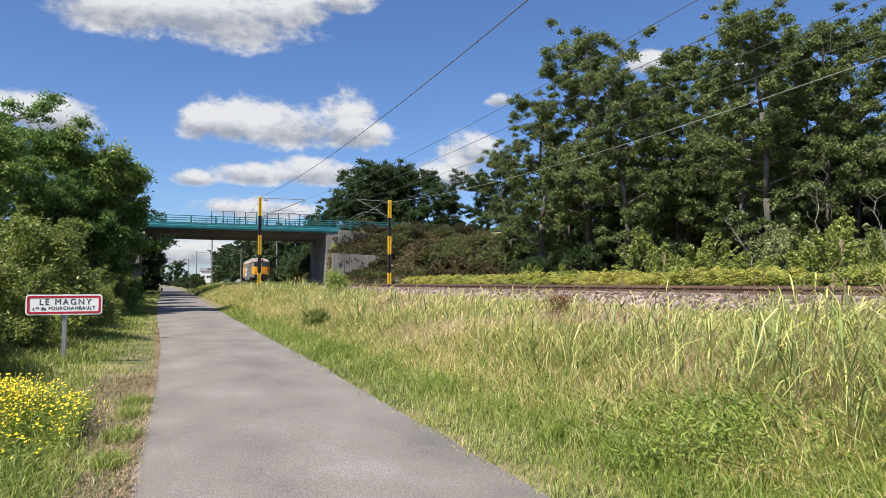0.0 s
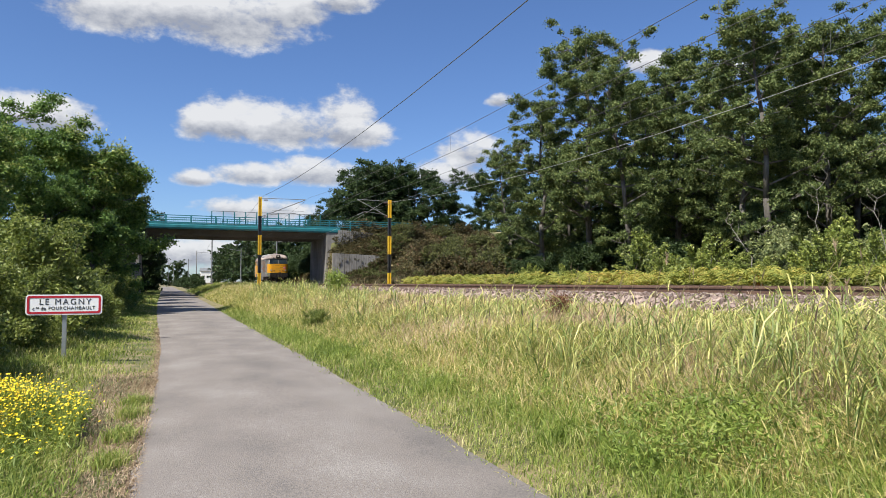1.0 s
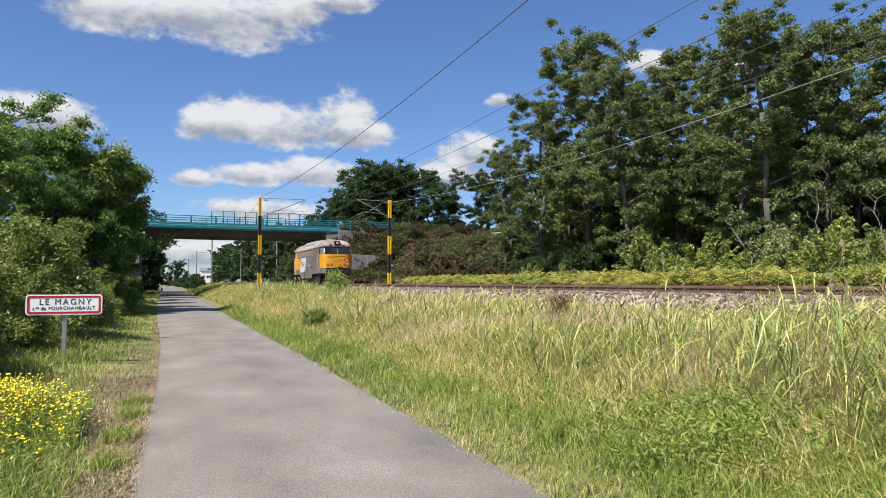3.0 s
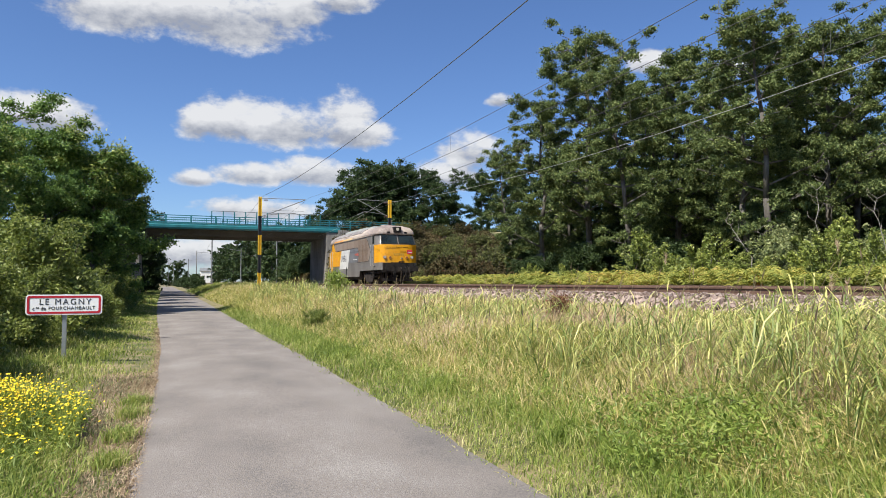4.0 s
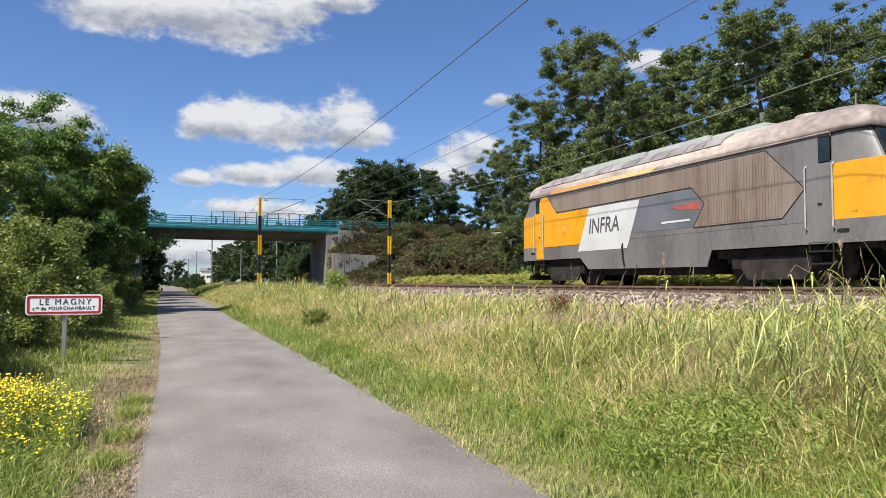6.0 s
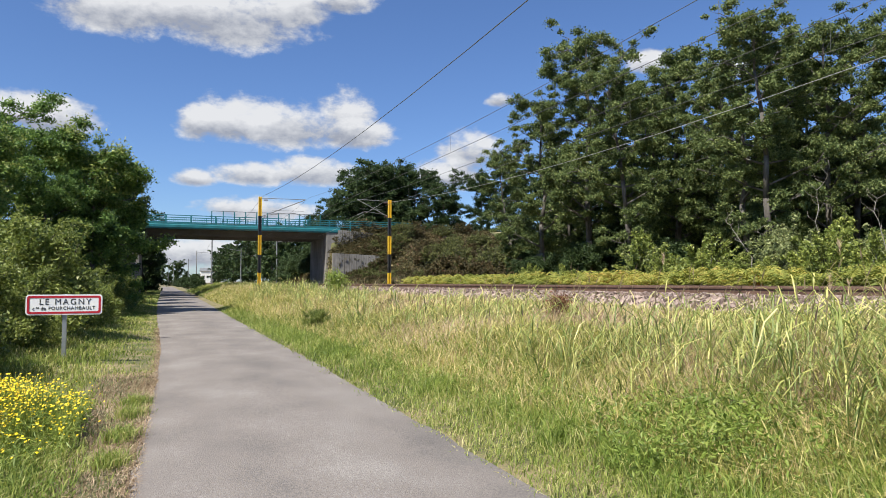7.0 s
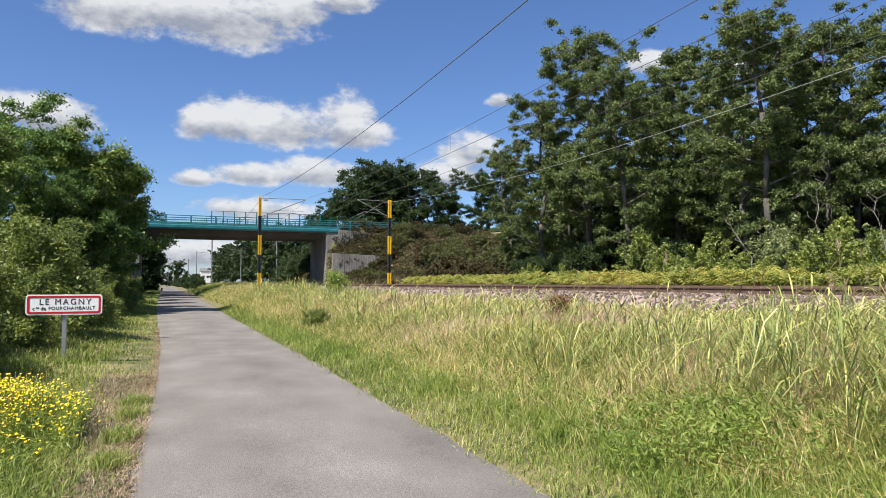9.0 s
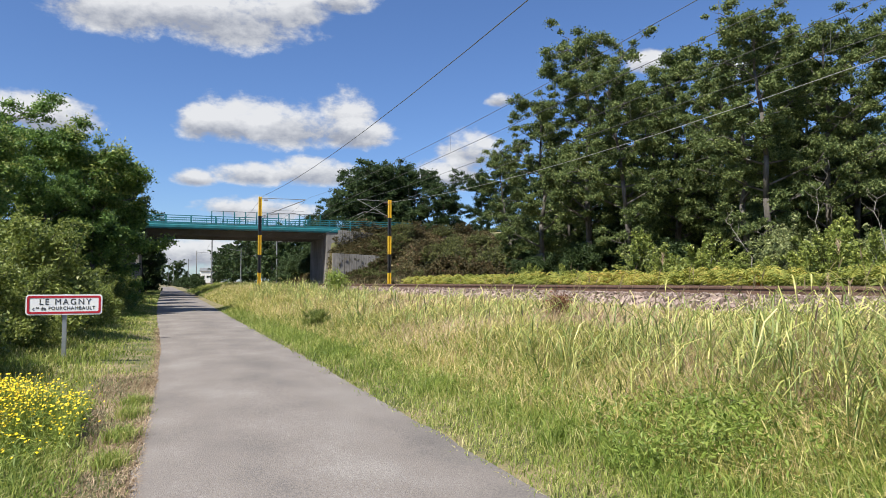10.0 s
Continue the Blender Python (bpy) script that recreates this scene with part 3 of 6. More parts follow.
def far_pole(x, y, h, r=0.12):
    bm = bmesh.new()
    z = float(ground_z(x, y))
    rod(bm, (0, 0, -0.2), (0, 0, h), r, r * 0.8, 8)
    rod(bm, (0, 0, h - 0.5), (3.2 if x < 12 else -2.8, 0, h - 0.2), 0.04, n=6)
    ob = part("signal_post", bm, "steel_dull")
    ob.location = (x, y, z)
    tagged(ob, "plain grey steel mast beyond the bridge", "catenary mast", group="far masts")


build_ground()
build_path()
build_ballast()
build_track(NEAR, 90)
build_track(FAR, 60)
build_bridge()
build_road()
build_mast(7.66, 60, 9.08, [7.42, 5.75, 4.05, 2.5], 1, NEAR, 0.6, "black and yellow banded steel mast in the reeds")
build_mast(18.1, 56, 8.82, [7.27, 5.7, 4.1, 2.5], -1, FAR, 1.15, "black and yellow banded steel mast by the bracken")
build_wires()
for px, py, ph in ((7.6, 121, 9.0), (18.4, 121, 9.0), (7.8, 182, 9.0), (18.6, 182, 9.0), (7.9, 245, 9.0), (2.0, 300, 10.0), (4.5, 330, 11.0)):
    far_pole(px, py, ph)


# ---- plants ----
def leaf_cloud(rng, centres, radii, counts, size, flat=0.75, length=1.0, width=0.33, tri=False):
    """Leaves as folded four-cornered blades scattered in clumps. Returns vertices and quads."""
    idx = np.repeat(np.arange(len(centres)), counts)
    n = len(idx)
    d = rng.normal(size=(n, 3))
    d /= np.linalg.norm(d, axis=1)[:, None] + 1e-9
    rad = np.minimum(np.abs(rng.normal(0.62, 0.33, n)), 1.6)
    p = centres[idx] + d * rad[:, None] * radii[idx][:, None] * np.array([1, 1, flat])
    a = rng.normal(size=(n, 3)) + d * 0.5 + np.array([0, 0, -0.2])
    a /= np.linalg.norm(a, axis=1)[:, None]
    b = np.cross(a, rng.normal(size=(n, 3)) + np.array([0, 0, 1.2]))
    b /= np.linalg.norm(b, axis=1)[:, None] + 1e-9
    c = np.cross(a, b)
    s = (size * rng.uniform(0.6, 1.35, n))[:, None]
    if tri:
        v = np.stack([p - a * s * 0.5 + b * s * 0.1, p + b * s * 0.52, p + a * s * 0.6 - b * s * 0.25], 1)
        return v.reshape(-1, 3), np.arange(n * 3).reshape(n, 3)
    v = np.stack([p - a * s * 0.55 * length, p + b * s * width + c * s * 0.1, p + a * s * 0.55 * length, p - b * s * width + c * s * 0.1], 1)
    q = np.arange(n * 4).reshape(n, 4)
    return v.reshape(-1, 3), q


def limb(bm, pts, r0, r1, n=7):
    """A tapering limb through the points."""
    k = len(pts) - 1
    for i in range(k):
        a = r0 + (r1 - r0) * i / k
        b = r0 + (r1 - r0) * (i + 1) / k
        rod(bm, pts[i], pts[i + 1], a, b, n)


def make_tree(seed, height, spread, leaf_mat, leaves, leaf_size, first=0.25, lean=0.0, trunk_r=0.24, clump=1.25, cone=0.55, shoots=0):
    rng = np.random.default_rng(seed)
    tree = empty("tree")
    bm = bmesh.new()
    top = height * 0.9
    trunk = [Vector((lean * (k / 6) ** 1.5 * height * 0.2 + rng.normal(0, 0.12) * (k > 0), rng.normal(0, 0.12) * (k > 0), top * k / 6 - (0.3 if k == 0 else 0))) for k in range(7)]
    limb(bm, trunk, trunk_r, 0.05)
    centres, radii = [], []
    n_limbs = int(12 + height * 0.75)
    for k in range(n_limbs):
        s = first + (0.97 - first) * (k + rng.random()) / n_limbs
        f = s * 6
        i = min(int(f), 5)
        start = trunk[i].lerp(trunk[i + 1], f - i)
        u = (s - first) / (1 - first)
        reach = spread * (1 - cone * u ** 1.6) * (0.55 + 0.45 * min(1, u * 4)) * rng.uniform(0.4, 1.1)
        ang = k * 2.4 + rng.normal(0, 0.4)
        rise = reach * rng.uniform(0.1, 0.5) + u * 1.2
        end = start + Vector((math.cos(ang) * reach, math.sin(ang) * reach, rise))
        mid = start.lerp(end, 0.5) + Vector((rng.normal(0, 0.2), rng.normal(0, 0.2), 0.25 * reach * rng.uniform(-0.4, 0.6)))
        limb(bm, [start, mid, end], max(0.03, trunk_r * 0.42 * (1 - 0.6 * s)), 0.018, 5)
        for j in range(6):
            t = 0.3 + 0.7 * (j + rng.random() * 0.6) / 6
            p = start.lerp(mid, t * 2) if t < 0.5 else mid.lerp(end, t * 2 - 1)
            a2 = ang + rng.normal(0, 1.1)
            arm = spread * rng.uniform(0.12, 0.42) * (0.5 + 0.5 * t)
            c = p + Vector((math.cos(a2) * arm, math.sin(a2) * arm, rng.normal(0.25, 0.35) * arm))
            limb(bm, [p, p.lerp(c, 0.5) + Vector((0, 0, 0.1)), c], 0.035 * trunk_r / 0.24, 0.01, 4)
            for _ in range(2):
                centres.append(c + Vector(rng.normal(0, 0.35, 3)) * clump)
                radii.append(clump * rng.uniform(0.3, 0.72))
    centres.append(trunk[6])
    radii.append(clump)
    centres, radii = np.array([list(c) for c in centres]), np.array(radii)
    w = radii ** 2
    counts = np.maximum(1, (leaves * w / w.sum()).astype(int))
    part("trunk", bm, "bark", tree, "grey bark", smooth_it=True)
    v, t = leaf_cloud(rng, centres, radii, counts, leaf_size, 0.6, tri=True)
    link("crown", from_arrays("crown", v, None, t), leaf_mat, tree)
    if shoots:
        # pale new growth on the upper crown, sunlight included in its lighter colour
        high = centres[centres[:, 2] > height * 0.62]
        v, t = leaf_cloud(rng, high, np.full(len(high), clump * 0.6), np.full(len(high), max(1, shoots // len(high))), leaf_size, 0.9, tri=True)
        v[:, 2] += 0.25
        link("young_foliage", from_arrays("young_foliage", v, None, t), "leaf_light", tree, "yellowish young leaves, coloured as if sunlit")
    return tree


def make_shrub(seed, height, spread, leaf_mat, stems, per_stem, leaf_size, loose=0.16, name="bush"):
    """Open shrub: arching stems from one root, leaves strung along them."""
    rng = np.random.default_rng(seed)
    shrub = empty(name)
    bm = bmesh.new()
    P, R = [], []
    for k in range(stems):
        a = rng.uniform(0, 6.283)
        out = spread * math.sqrt(rng.random())
        h = height * rng.uniform(0.35, 1.05) * (1 - 0.45 * (out / spread) ** 2)
        foot = Vector((math.cos(a) * out * 0.25, math.sin(a) * out * 0.25, -0.1))
        mid = Vector((math.cos(a) * out * 0.6, math.sin(a) * out * 0.6, h * 0.62))
        tip = Vector((math.cos(a + 0.3) * out, math.sin(a + 0.3) * out, h * rng.uniform(0.8, 1.0)))
        limb(bm, [foot, mid, tip], 0.012 + 0.006 * height, 0.005, 4)
        for j in range(7):
            u = 0.3 + 0.7 * (j + rng.random()) / 7
            p = foot.lerp(mid, u * 2) if u < 0.5 else mid.lerp(tip, u * 2 - 1)
            P.append([p.x, p.y, p.z])
            R.append(loose * height * rng.uniform(0.35, 1.0) * (1.25 - 0.7 * u))
    P, R = np.array(P), np.array(R)
    v, t = leaf_cloud(rng, P, R, np.full(len(P), max(1, per_stem // 7)), leaf_size, 0.8, tri=True)
    keep = v.reshape(-1, 3, 3)[:, :, 2].min(1) > -0.05
    v = v.reshape(-1, 3, 3)[keep].reshape(-1, 3)
    link("foliage", from_arrays("foliage", v, None, np.arange(len(v)).reshape(-1, 3)), leaf_mat, shrub)
    tagged(part("brushwood", bm, "bark", shrub), kind="stuff")
    return shrub


def make_bush(seed, height, spread, leaf_mat, leaves, leaf_size, name="bush", clump=0.55):
    rng = np.random.default_rng(seed)
    bush = empty(name)
    n = int(16 + 8 * spread * height)
    ang, rr = rng.uniform(0, 6.283, n), np.sqrt(rng.random(n))
    hz = rng.random(n) ** 0.75
    rad = spread * np.sqrt(np.clip(1 - (hz * 0.95) ** 2.2, 0.05, 1))
    c = np.stack([np.cos(ang) * rr * rad, np.sin(ang) * rr * rad, 0.2 + hz * height * 0.86], -1)
    radii = clump * rng.uniform(0.6, 1.25, n) * min(1.0, 0.5 + height / 5)
    counts = np.maximum(1, (leaves * radii ** 2 / (radii ** 2).sum()).astype(int))
    v, q = leaf_cloud(rng, c, radii, counts, leaf_size, 0.85, tri=True)
    # long shoots that break the outline
    k = int(14 + 6 * spread)
    tips = []
    bm = bmesh.new()
    for i in range(n):
        if i % 3 == 0:
            limb(bm, [Vector((c[i][0] * 0.15, c[i][1] * 0.15, -0.1)), Vector(c[i]) * 0.6, Vector(c[i])], 0.03, 0.008, 4)
    for i in range(k):
        a = rng.uniform(0, 6.283)
        b = Vector((math.cos(a) * spread * rng.uniform(0.2, 0.9), math.sin(a) * spread * rng.uniform(0.2, 0.9), height * rng.uniform(0.5, 0.85)))
        e = b + Vector((math.cos(a) * 0.3, math.sin(a) * 0.3, rng.uniform(0.35, 0.8))) * min(1, height / 3)
        limb(bm, [b, e], 0.01, 0.004, 4)
        tips += [list(b.lerp(e, s)) for s in (0.4, 0.7, 1.0)]
    tips = np.array(tips)
    v2, q2 = leaf_cloud(rng, tips, np.full(len(tips), 0.16), np.full(len(tips), max(4, int(leaves / 900))), leaf_size, tri=True)
    link("foliage", from_arrays("foliage", np.concatenate([v, v2]), None, np.concatenate([q, q2 + len(v)])), leaf_mat, bush)
    tagged(part("brushwood", bm, "bark", bush), kind="stuff")
    return bush


def place(thing, first_used, x, y, scale, turn, label, category, group, z=None):
    """Puts the built thing, or a copy of it, on the ground."""
    zz = float(ground_z(x, y)) - 0.05 if z is None else z
    if not first_used.get(thing.name):
        first_used[thing.name] = True
        ob = thing
        ob.location, ob.rotation_euler = (x, y, zz), (0, 0, turn)
        ob.scale = (scale,) * 3
    else:
        ob = copy_thing(thing, pose(x, y, zz, 0, 0, math.degrees(turn)))
        ob.rotation_mode = "XYZ"
        ob.scale = (scale,) * 3
    return tagged(ob, label, category, group)


USED = {}
oaks = [make_tree(11, 18, 4.6, "leaf_oak", 76000, 0.15, first=0.20, clump=0.85),
        make_tree(23, 17, 3.6, "leaf_oak", 68000, 0.15, first=0.16, clump=0.85, lean=0.6),
        make_tree(37, 16, 4.0, "leaf_oak", 70000, 0.15, first=0.14, clump=0.8, cone=0.45)]
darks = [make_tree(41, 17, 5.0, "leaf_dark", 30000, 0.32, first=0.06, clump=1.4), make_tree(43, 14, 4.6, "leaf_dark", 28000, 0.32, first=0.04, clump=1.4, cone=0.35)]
ashes = [make_tree(51, 9.2, 3.7, "leaf_ash", 72000, 0.15, first=0.04, clump=1.05, trunk_r=0.16, cone=0.5, shoots=7000), make_tree(53, 10.5, 4.0, "leaf_ash", 66000, 0.16, first=0.04, clump=1.1, trunk_r=0.18)]
fars = [make_tree(45, 17, 5.0, "leaf_dark", 6500, 0.75, first=0.06, clump=1.5), make_tree(47, 14, 4.6, "leaf_dark", 6000, 0.75, first=0.04, clump=1.5, cone=0.35)]
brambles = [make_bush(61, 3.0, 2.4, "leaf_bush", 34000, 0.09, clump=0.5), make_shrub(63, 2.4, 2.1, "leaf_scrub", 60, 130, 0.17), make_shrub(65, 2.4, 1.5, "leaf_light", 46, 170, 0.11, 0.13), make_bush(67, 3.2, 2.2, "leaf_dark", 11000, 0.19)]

shrubs = [make_shrub(81, 2.6, 1.9, "leaf_olive", 56, 140, 0.15), make_shrub(83, 3.0, 1.2, "leaf_pale", 44, 190, 0.10, 0.12), make_shrub(85, 3.2, 1.8, "leaf_olive", 46, 120, 0.13, 0.10)]

OAK = "tall oak with grey trunk and gappy green crown"
for k, x, y, h, a in ((1, 30.0, 55.8, 12.8, 2.2), (2, 26.0, 43.6, 14.2, 1.2), (0, 27.5, 40.1, 18.4, 0.3), (1, 25.0, 31.8, 13.0, 2.9), (1, 29.0, 33.1, 15.4, 0.5),
                      (2, 27.5, 26.1, 13.0, 1.8), (1, 24.6, 21.7, 12.2, 3.3), (0, 27.5, 21.4, 12.2, 0.9), (1, 27.0, 16.6, 11.8, 1.0), (2, 27.0, 13.2, 11.0, 4.0),
                      (2, 31.5, 48.5, 12.0, 4.0), (0, 30.5, 36.4, 13.0, 3.1), (2, 30.5, 30.5, 12.4, 5.2), (0, 31.0, 22.5, 12.6, 2.6), (2, 33.0, 41.5, 14.5, 0.8), (1, 31.5, 26.5, 12.0, 4.6)):
    place(oaks[k], USED, x, y, h / (17.6, 17.0, 16.0)[k], a, OAK, "tree", "oaks along the line")
# inner trees: the wood's shade is put into their leaf colour
DARK = "leafy tree deep in the wood, coloured dark for shade"
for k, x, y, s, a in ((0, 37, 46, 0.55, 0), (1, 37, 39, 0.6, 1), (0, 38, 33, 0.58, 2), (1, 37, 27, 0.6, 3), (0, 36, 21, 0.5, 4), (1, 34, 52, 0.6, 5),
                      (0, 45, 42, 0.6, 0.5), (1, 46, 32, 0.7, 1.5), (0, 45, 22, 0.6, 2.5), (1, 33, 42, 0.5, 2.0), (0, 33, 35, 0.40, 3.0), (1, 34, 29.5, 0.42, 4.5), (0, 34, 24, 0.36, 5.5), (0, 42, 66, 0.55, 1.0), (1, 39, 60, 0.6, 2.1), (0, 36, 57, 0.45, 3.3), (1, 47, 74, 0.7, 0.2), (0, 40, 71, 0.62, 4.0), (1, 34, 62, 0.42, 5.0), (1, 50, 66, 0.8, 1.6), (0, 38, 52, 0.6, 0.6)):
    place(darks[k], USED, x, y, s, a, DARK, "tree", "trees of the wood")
FARTREE = "dark green tree beyond the road bridge"
for k, x, y, s, a in ((0, 27.5, 113, 0.80, 0.2), (1, 31.0, 110, 1.12, 1.2), (0, 34.5, 109, 1.02, 2.2), (1, 36.5, 112, 1.2, 3.2), (0, 39.5, 108, 0.98, 4.2), (1, 33, 116, 1.25, 5.2), (0, 24.5, 115, 0.66, 0.9), (1, 43, 104, 0.9, 2.0), (0, 48, 100, 0.75, 2.0),
                      (1, 22.5, 101, 0.55, 0.7), (0, 21.8, 110, 0.5, 1.7), (1, 22.0, 122, 0.7, 2.7), (0, 22.0, 135, 0.66, 3.7), (1, 21.8, 150, 0.75, 4.4), (0, 22.3, 168, 0.75, 5.0), (1, 22.2, 190, 0.85, 0.5), (0, 22.4, 215, 0.8, 1.0), (1, 22.5, 245, 0.9, 1.5), (0, 23.0, 280, 0.9, 2.5), (1, 23, 320, 0.95, 2.9),
                      (0, -4.2, 66, 0.55, 0.3), (1, -4.6, 76, 0.6, 1.3), (1, -2.6, 99, 0.72, 2.3), (0, -2.6, 114, 0.62, 3.3), (1, -2.4, 131, 0.7, 4.3), (1, -4.6, 120, 0.75, 0.4), (0, -5.5, 104, 0.7, 1.4), (1, -5.0, 140, 0.7, 2.0), (0, -5.5, 165, 0.65, 2.8), (1, -4.8, 200, 0.6, 3.6), (0, -4.0, 250, 0.6, 4.6),
                      (1, 8, 420, 0.95, 0.4), (0, -2, 400, 0.8, 1.4), (1, -14, 420, 1.2, 2.0), (0, 40, 420, 1.2, 2.8), (1, 30, 430, 0.6, 3.6), (0, 13, 440, 0.45, 1.1), (1, 18, 450, 0.4, 2.1), (0, 26, 410, 0.4, 4.1), (1, 3, 380, 0.5, 0.1), (0, 60, 420, 1.2, 0.6)):
    place((fars if y > 118 else darks)[k], USED, x, y, s, a, FARTREE, "tree", "trees beyond the bridge")
place(ashes[0], USED, -3.55, 41.0, 0.98, 0.4, "leafy young tree with yellowish top beside the path", "tree", "trees beside the path")
place(ashes[1], USED, -7.6, 39.0, 0.93, 1.4, "dark green leafy tree beside the path", "tree", "trees beside the path")
place(ashes[1], USED, -4.6, 47.0, 0.80, 3.4, "dark green leafy tree beside the path", "tree", "trees beside the path")
place(ashes[0], USED, -7.6, 33.5, 0.78, 2.4, "leafy young tree beside the path", "tree", "trees beside the path")
place(ashes[1], USED, -4.4, 56.0, 0.8, 5.0, "dark green leafy tree beside the path", "tree", "trees beside the path")
place(ashes[1], USED, -5.2, 36.5, 0.62, 4.2, "dark green leafy tree beside the path", "tree", "trees beside the path")
HEDGE = "dense bramble bush with pale green leaves behind the sign"
# those at y 12.8 and 10.6 are added out of view to shade the verge
for x, y, s, a in ((-3.75, 17.6, 0.66, 0.7), (-4.3, 15.2, 0.6, 2.7), (-4.3, 21.5, 1.1, 0.0), (-6.6, 22.5, 1.15, 1.0), (-3.9, 26.0, 0.9, 2.0), (-8.6, 21.0, 1.2, 3.0), (-3.6, 30.5, 0.75, 4.0), (-5.0, 17.5, 0.8, 5.0), (-7.0, 17.0, 0.9, 0.5), (-3.3, 34.5, 0.7, 1.1), (-3.0, 39.0, 0.62, 2.1), (-2.8, 45.0, 0.6, 3.3), (-2.8, 52.0, 0.7, 0.8), (-4.4, 12.8, 0.85, 1.9), (-4.0, 10.6, 0.55, 0.9), (-2.7, 28.5, 0.5, 5.2)):
    place(brambles[0], USED, x, y, s, a, HEDGE, "bush", "hedge beside the path")
SCRUB = "dry brownish green scrub on the embankment"
OLIVE = "olive green bramble thicket on the embankment"
rng = np.random.default_rng(8)
for k in range(46):
    x, y = rng.uniform(24.5, 42), rng.uniform(60, 83)
    if x < 27 and y > 76:
        continue
    kind = rng.integers(0, 3)
    place((brambles[1], shrubs[0], shrubs[2])[kind], USED, x, y, rng.uniform(0.45, 0.95), rng.uniform(0, 6), OLIVE if kind else SCRUB, "bush", "scrub on the embankment")
for k in range(30):
    x, y = rng.uniform(19.8, 26), rng.uniform(66, 80.2)
    place((brambles[1], shrubs[0])[k % 2], USED, x, y, rng.uniform(0.28, 0.5), rng.uniform(0, 6), OLIVE if k % 2 else SCRUB, "bush", "scrub on the embankment")
for k in range(14):
    x, y = 21.4 + 0.5 * k, rng.uniform(81.5, 82.4)
    place((brambles[1], shrubs[0])[k % 2], USED, x, y, 0.14 + 0.034 * k + rng.uniform(0, 0.08), rng.uniform(0, 6), OLIVE if k % 2 else SCRUB, "bush", "scrub on the embankment")
for k in range(22):
    x = 19.6 + 0.36 * k
    place((brambles[1], shrubs[0])[k % 2], USED, x, rng.uniform(78.6, 80.2), rng.uniform(0.3, 0.5) + 0.02 * k, rng.uniform(0, 6), OLIVE if k % 2 else SCRUB, "bush", "scrub on the embankment")
for k in range(13):
    place((brambles[1], shrubs[0])[k % 2], USED, 25.0 + 0.5 * k, rng.uniform(82.9, 83.5), rng.uniform(0.24, 0.36), rng.uniform(0, 6), OLIVE if k % 2 else SCRUB, "bush", "scrub on the embankment")
for k in range(16):
    place((brambles[1], shrubs[0])[k % 2], USED, rng.uniform(22.5, 28.5), rng.uniform(81.2, 82.6), rng.uniform(0.2, 0.4), rng.uniform(0, 6), OLIVE if k % 2 else SCRUB, "bush", "scrub on the embankment")
for k in range(12):
    x, y = rng.uniform(23.5, 30), rng.uniform(50, 62)
    place((brambles[1], shrubs[0])[k % 2], USED, x, y, rng.uniform(0.6, 1.1), rng.uniform(0, 6), OLIVE if k % 2 else SCRUB, "bush", "scrub on the embankment")
place(shrubs[2], USED, 27.0, 54.6, 1.35, 0.3, "tall yellowish green shrub on the slope", "bush", "scrub on the embankment")
place(shrubs[2], USED, 26.0, 60.5, 1.25, 2.3, "tall thin-stemmed green shrub on the slope", "bush", "scrub on the embankment")
place(shrubs[2], USED, 29.6, 69.0, 1.3, 4.3, "tall thin-stemmed green shrub on the slope", "bush", "scrub on the embankment")
for k in range(26):
    x, y = rng.uniform(19.4, 24), rng.uniform(96, 122)
    place(brambles[3], USED, x, y, rng.uniform(0.8, 1.3), rng.uniform(0, 6), "dark shrub on the far bank", "bush", "shrubs beyond the bridge")
for k in range(10):
    x, y = rng.uniform(23.5, 29), rng.uniform(48, 62)
    place(brambles[1], USED, x, y, rng.uniform(0.8, 1.3), rng.uniform(0, 6), SCRUB, "bush", "scrub on the embankment")
UNDER = "light green shrub at the edge of the wood"
for x, y, h, a in ((22.2, 32.6, 0.9, 0), (23.0, 28.0, 3.1, 1), (22.2, 26.1, 1.6, 2), (22.0, 23.0, 2.5, 3), (21.8, 21.0, 1.6, 4), (21.6, 19.6, 1.3, 5), (21.6, 16.6, 2.2, 0.5), (21.8, 15.2, 2.1, 2.2), (22.6, 17.4, 2.9, 4.4),
                   (23.0, 36.0, 1.4, 1.5), (24.0, 42.0, 1.6, 2.5), (22.4, 13.2, 2.4, 3.5), (22.4, 10.6, 2.4, 0.2), (22.8, 24.4, 2.0, 4.1)):
    place(brambles[2], USED, x, y, h / 2.4, a, UNDER, "bush", "shrubs at the wood's edge")
PALE = "pale dusty green shrub against a trunk"
for x, y, h, a in ((23.4, 20.2, 3.5, 0.4), (22.7, 19.3, 2.7, 2.0), (23.0, 28.4, 2.9, 1.0), (23.6, 16.4, 2.6, 3.0)):
    place(shrubs[1], USED, x, y, h / 3.0, a, PALE, "bush", "shrubs at the wood's edge")
# undergrowth with the wood's inner shade in its dark leaf colour
SHADE = "shrub in the wood, leaf colour darkened for shade"
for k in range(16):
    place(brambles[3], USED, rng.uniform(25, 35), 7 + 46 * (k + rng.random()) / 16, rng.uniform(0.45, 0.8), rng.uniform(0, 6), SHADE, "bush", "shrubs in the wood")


# large dark shrubs added to close gaps of sky below the crowns
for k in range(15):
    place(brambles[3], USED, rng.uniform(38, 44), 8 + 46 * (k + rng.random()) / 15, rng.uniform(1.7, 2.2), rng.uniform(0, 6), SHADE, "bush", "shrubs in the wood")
for k in range(11):
    place(brambles[3], USED, rng.uniform(4.8, 5.8), 120 + 17 * k, rng.uniform(0.6, 0.95), rng.uniform(0, 6), "dark low shrub beside the far path", "bush", "shrubs beyond the bridge")


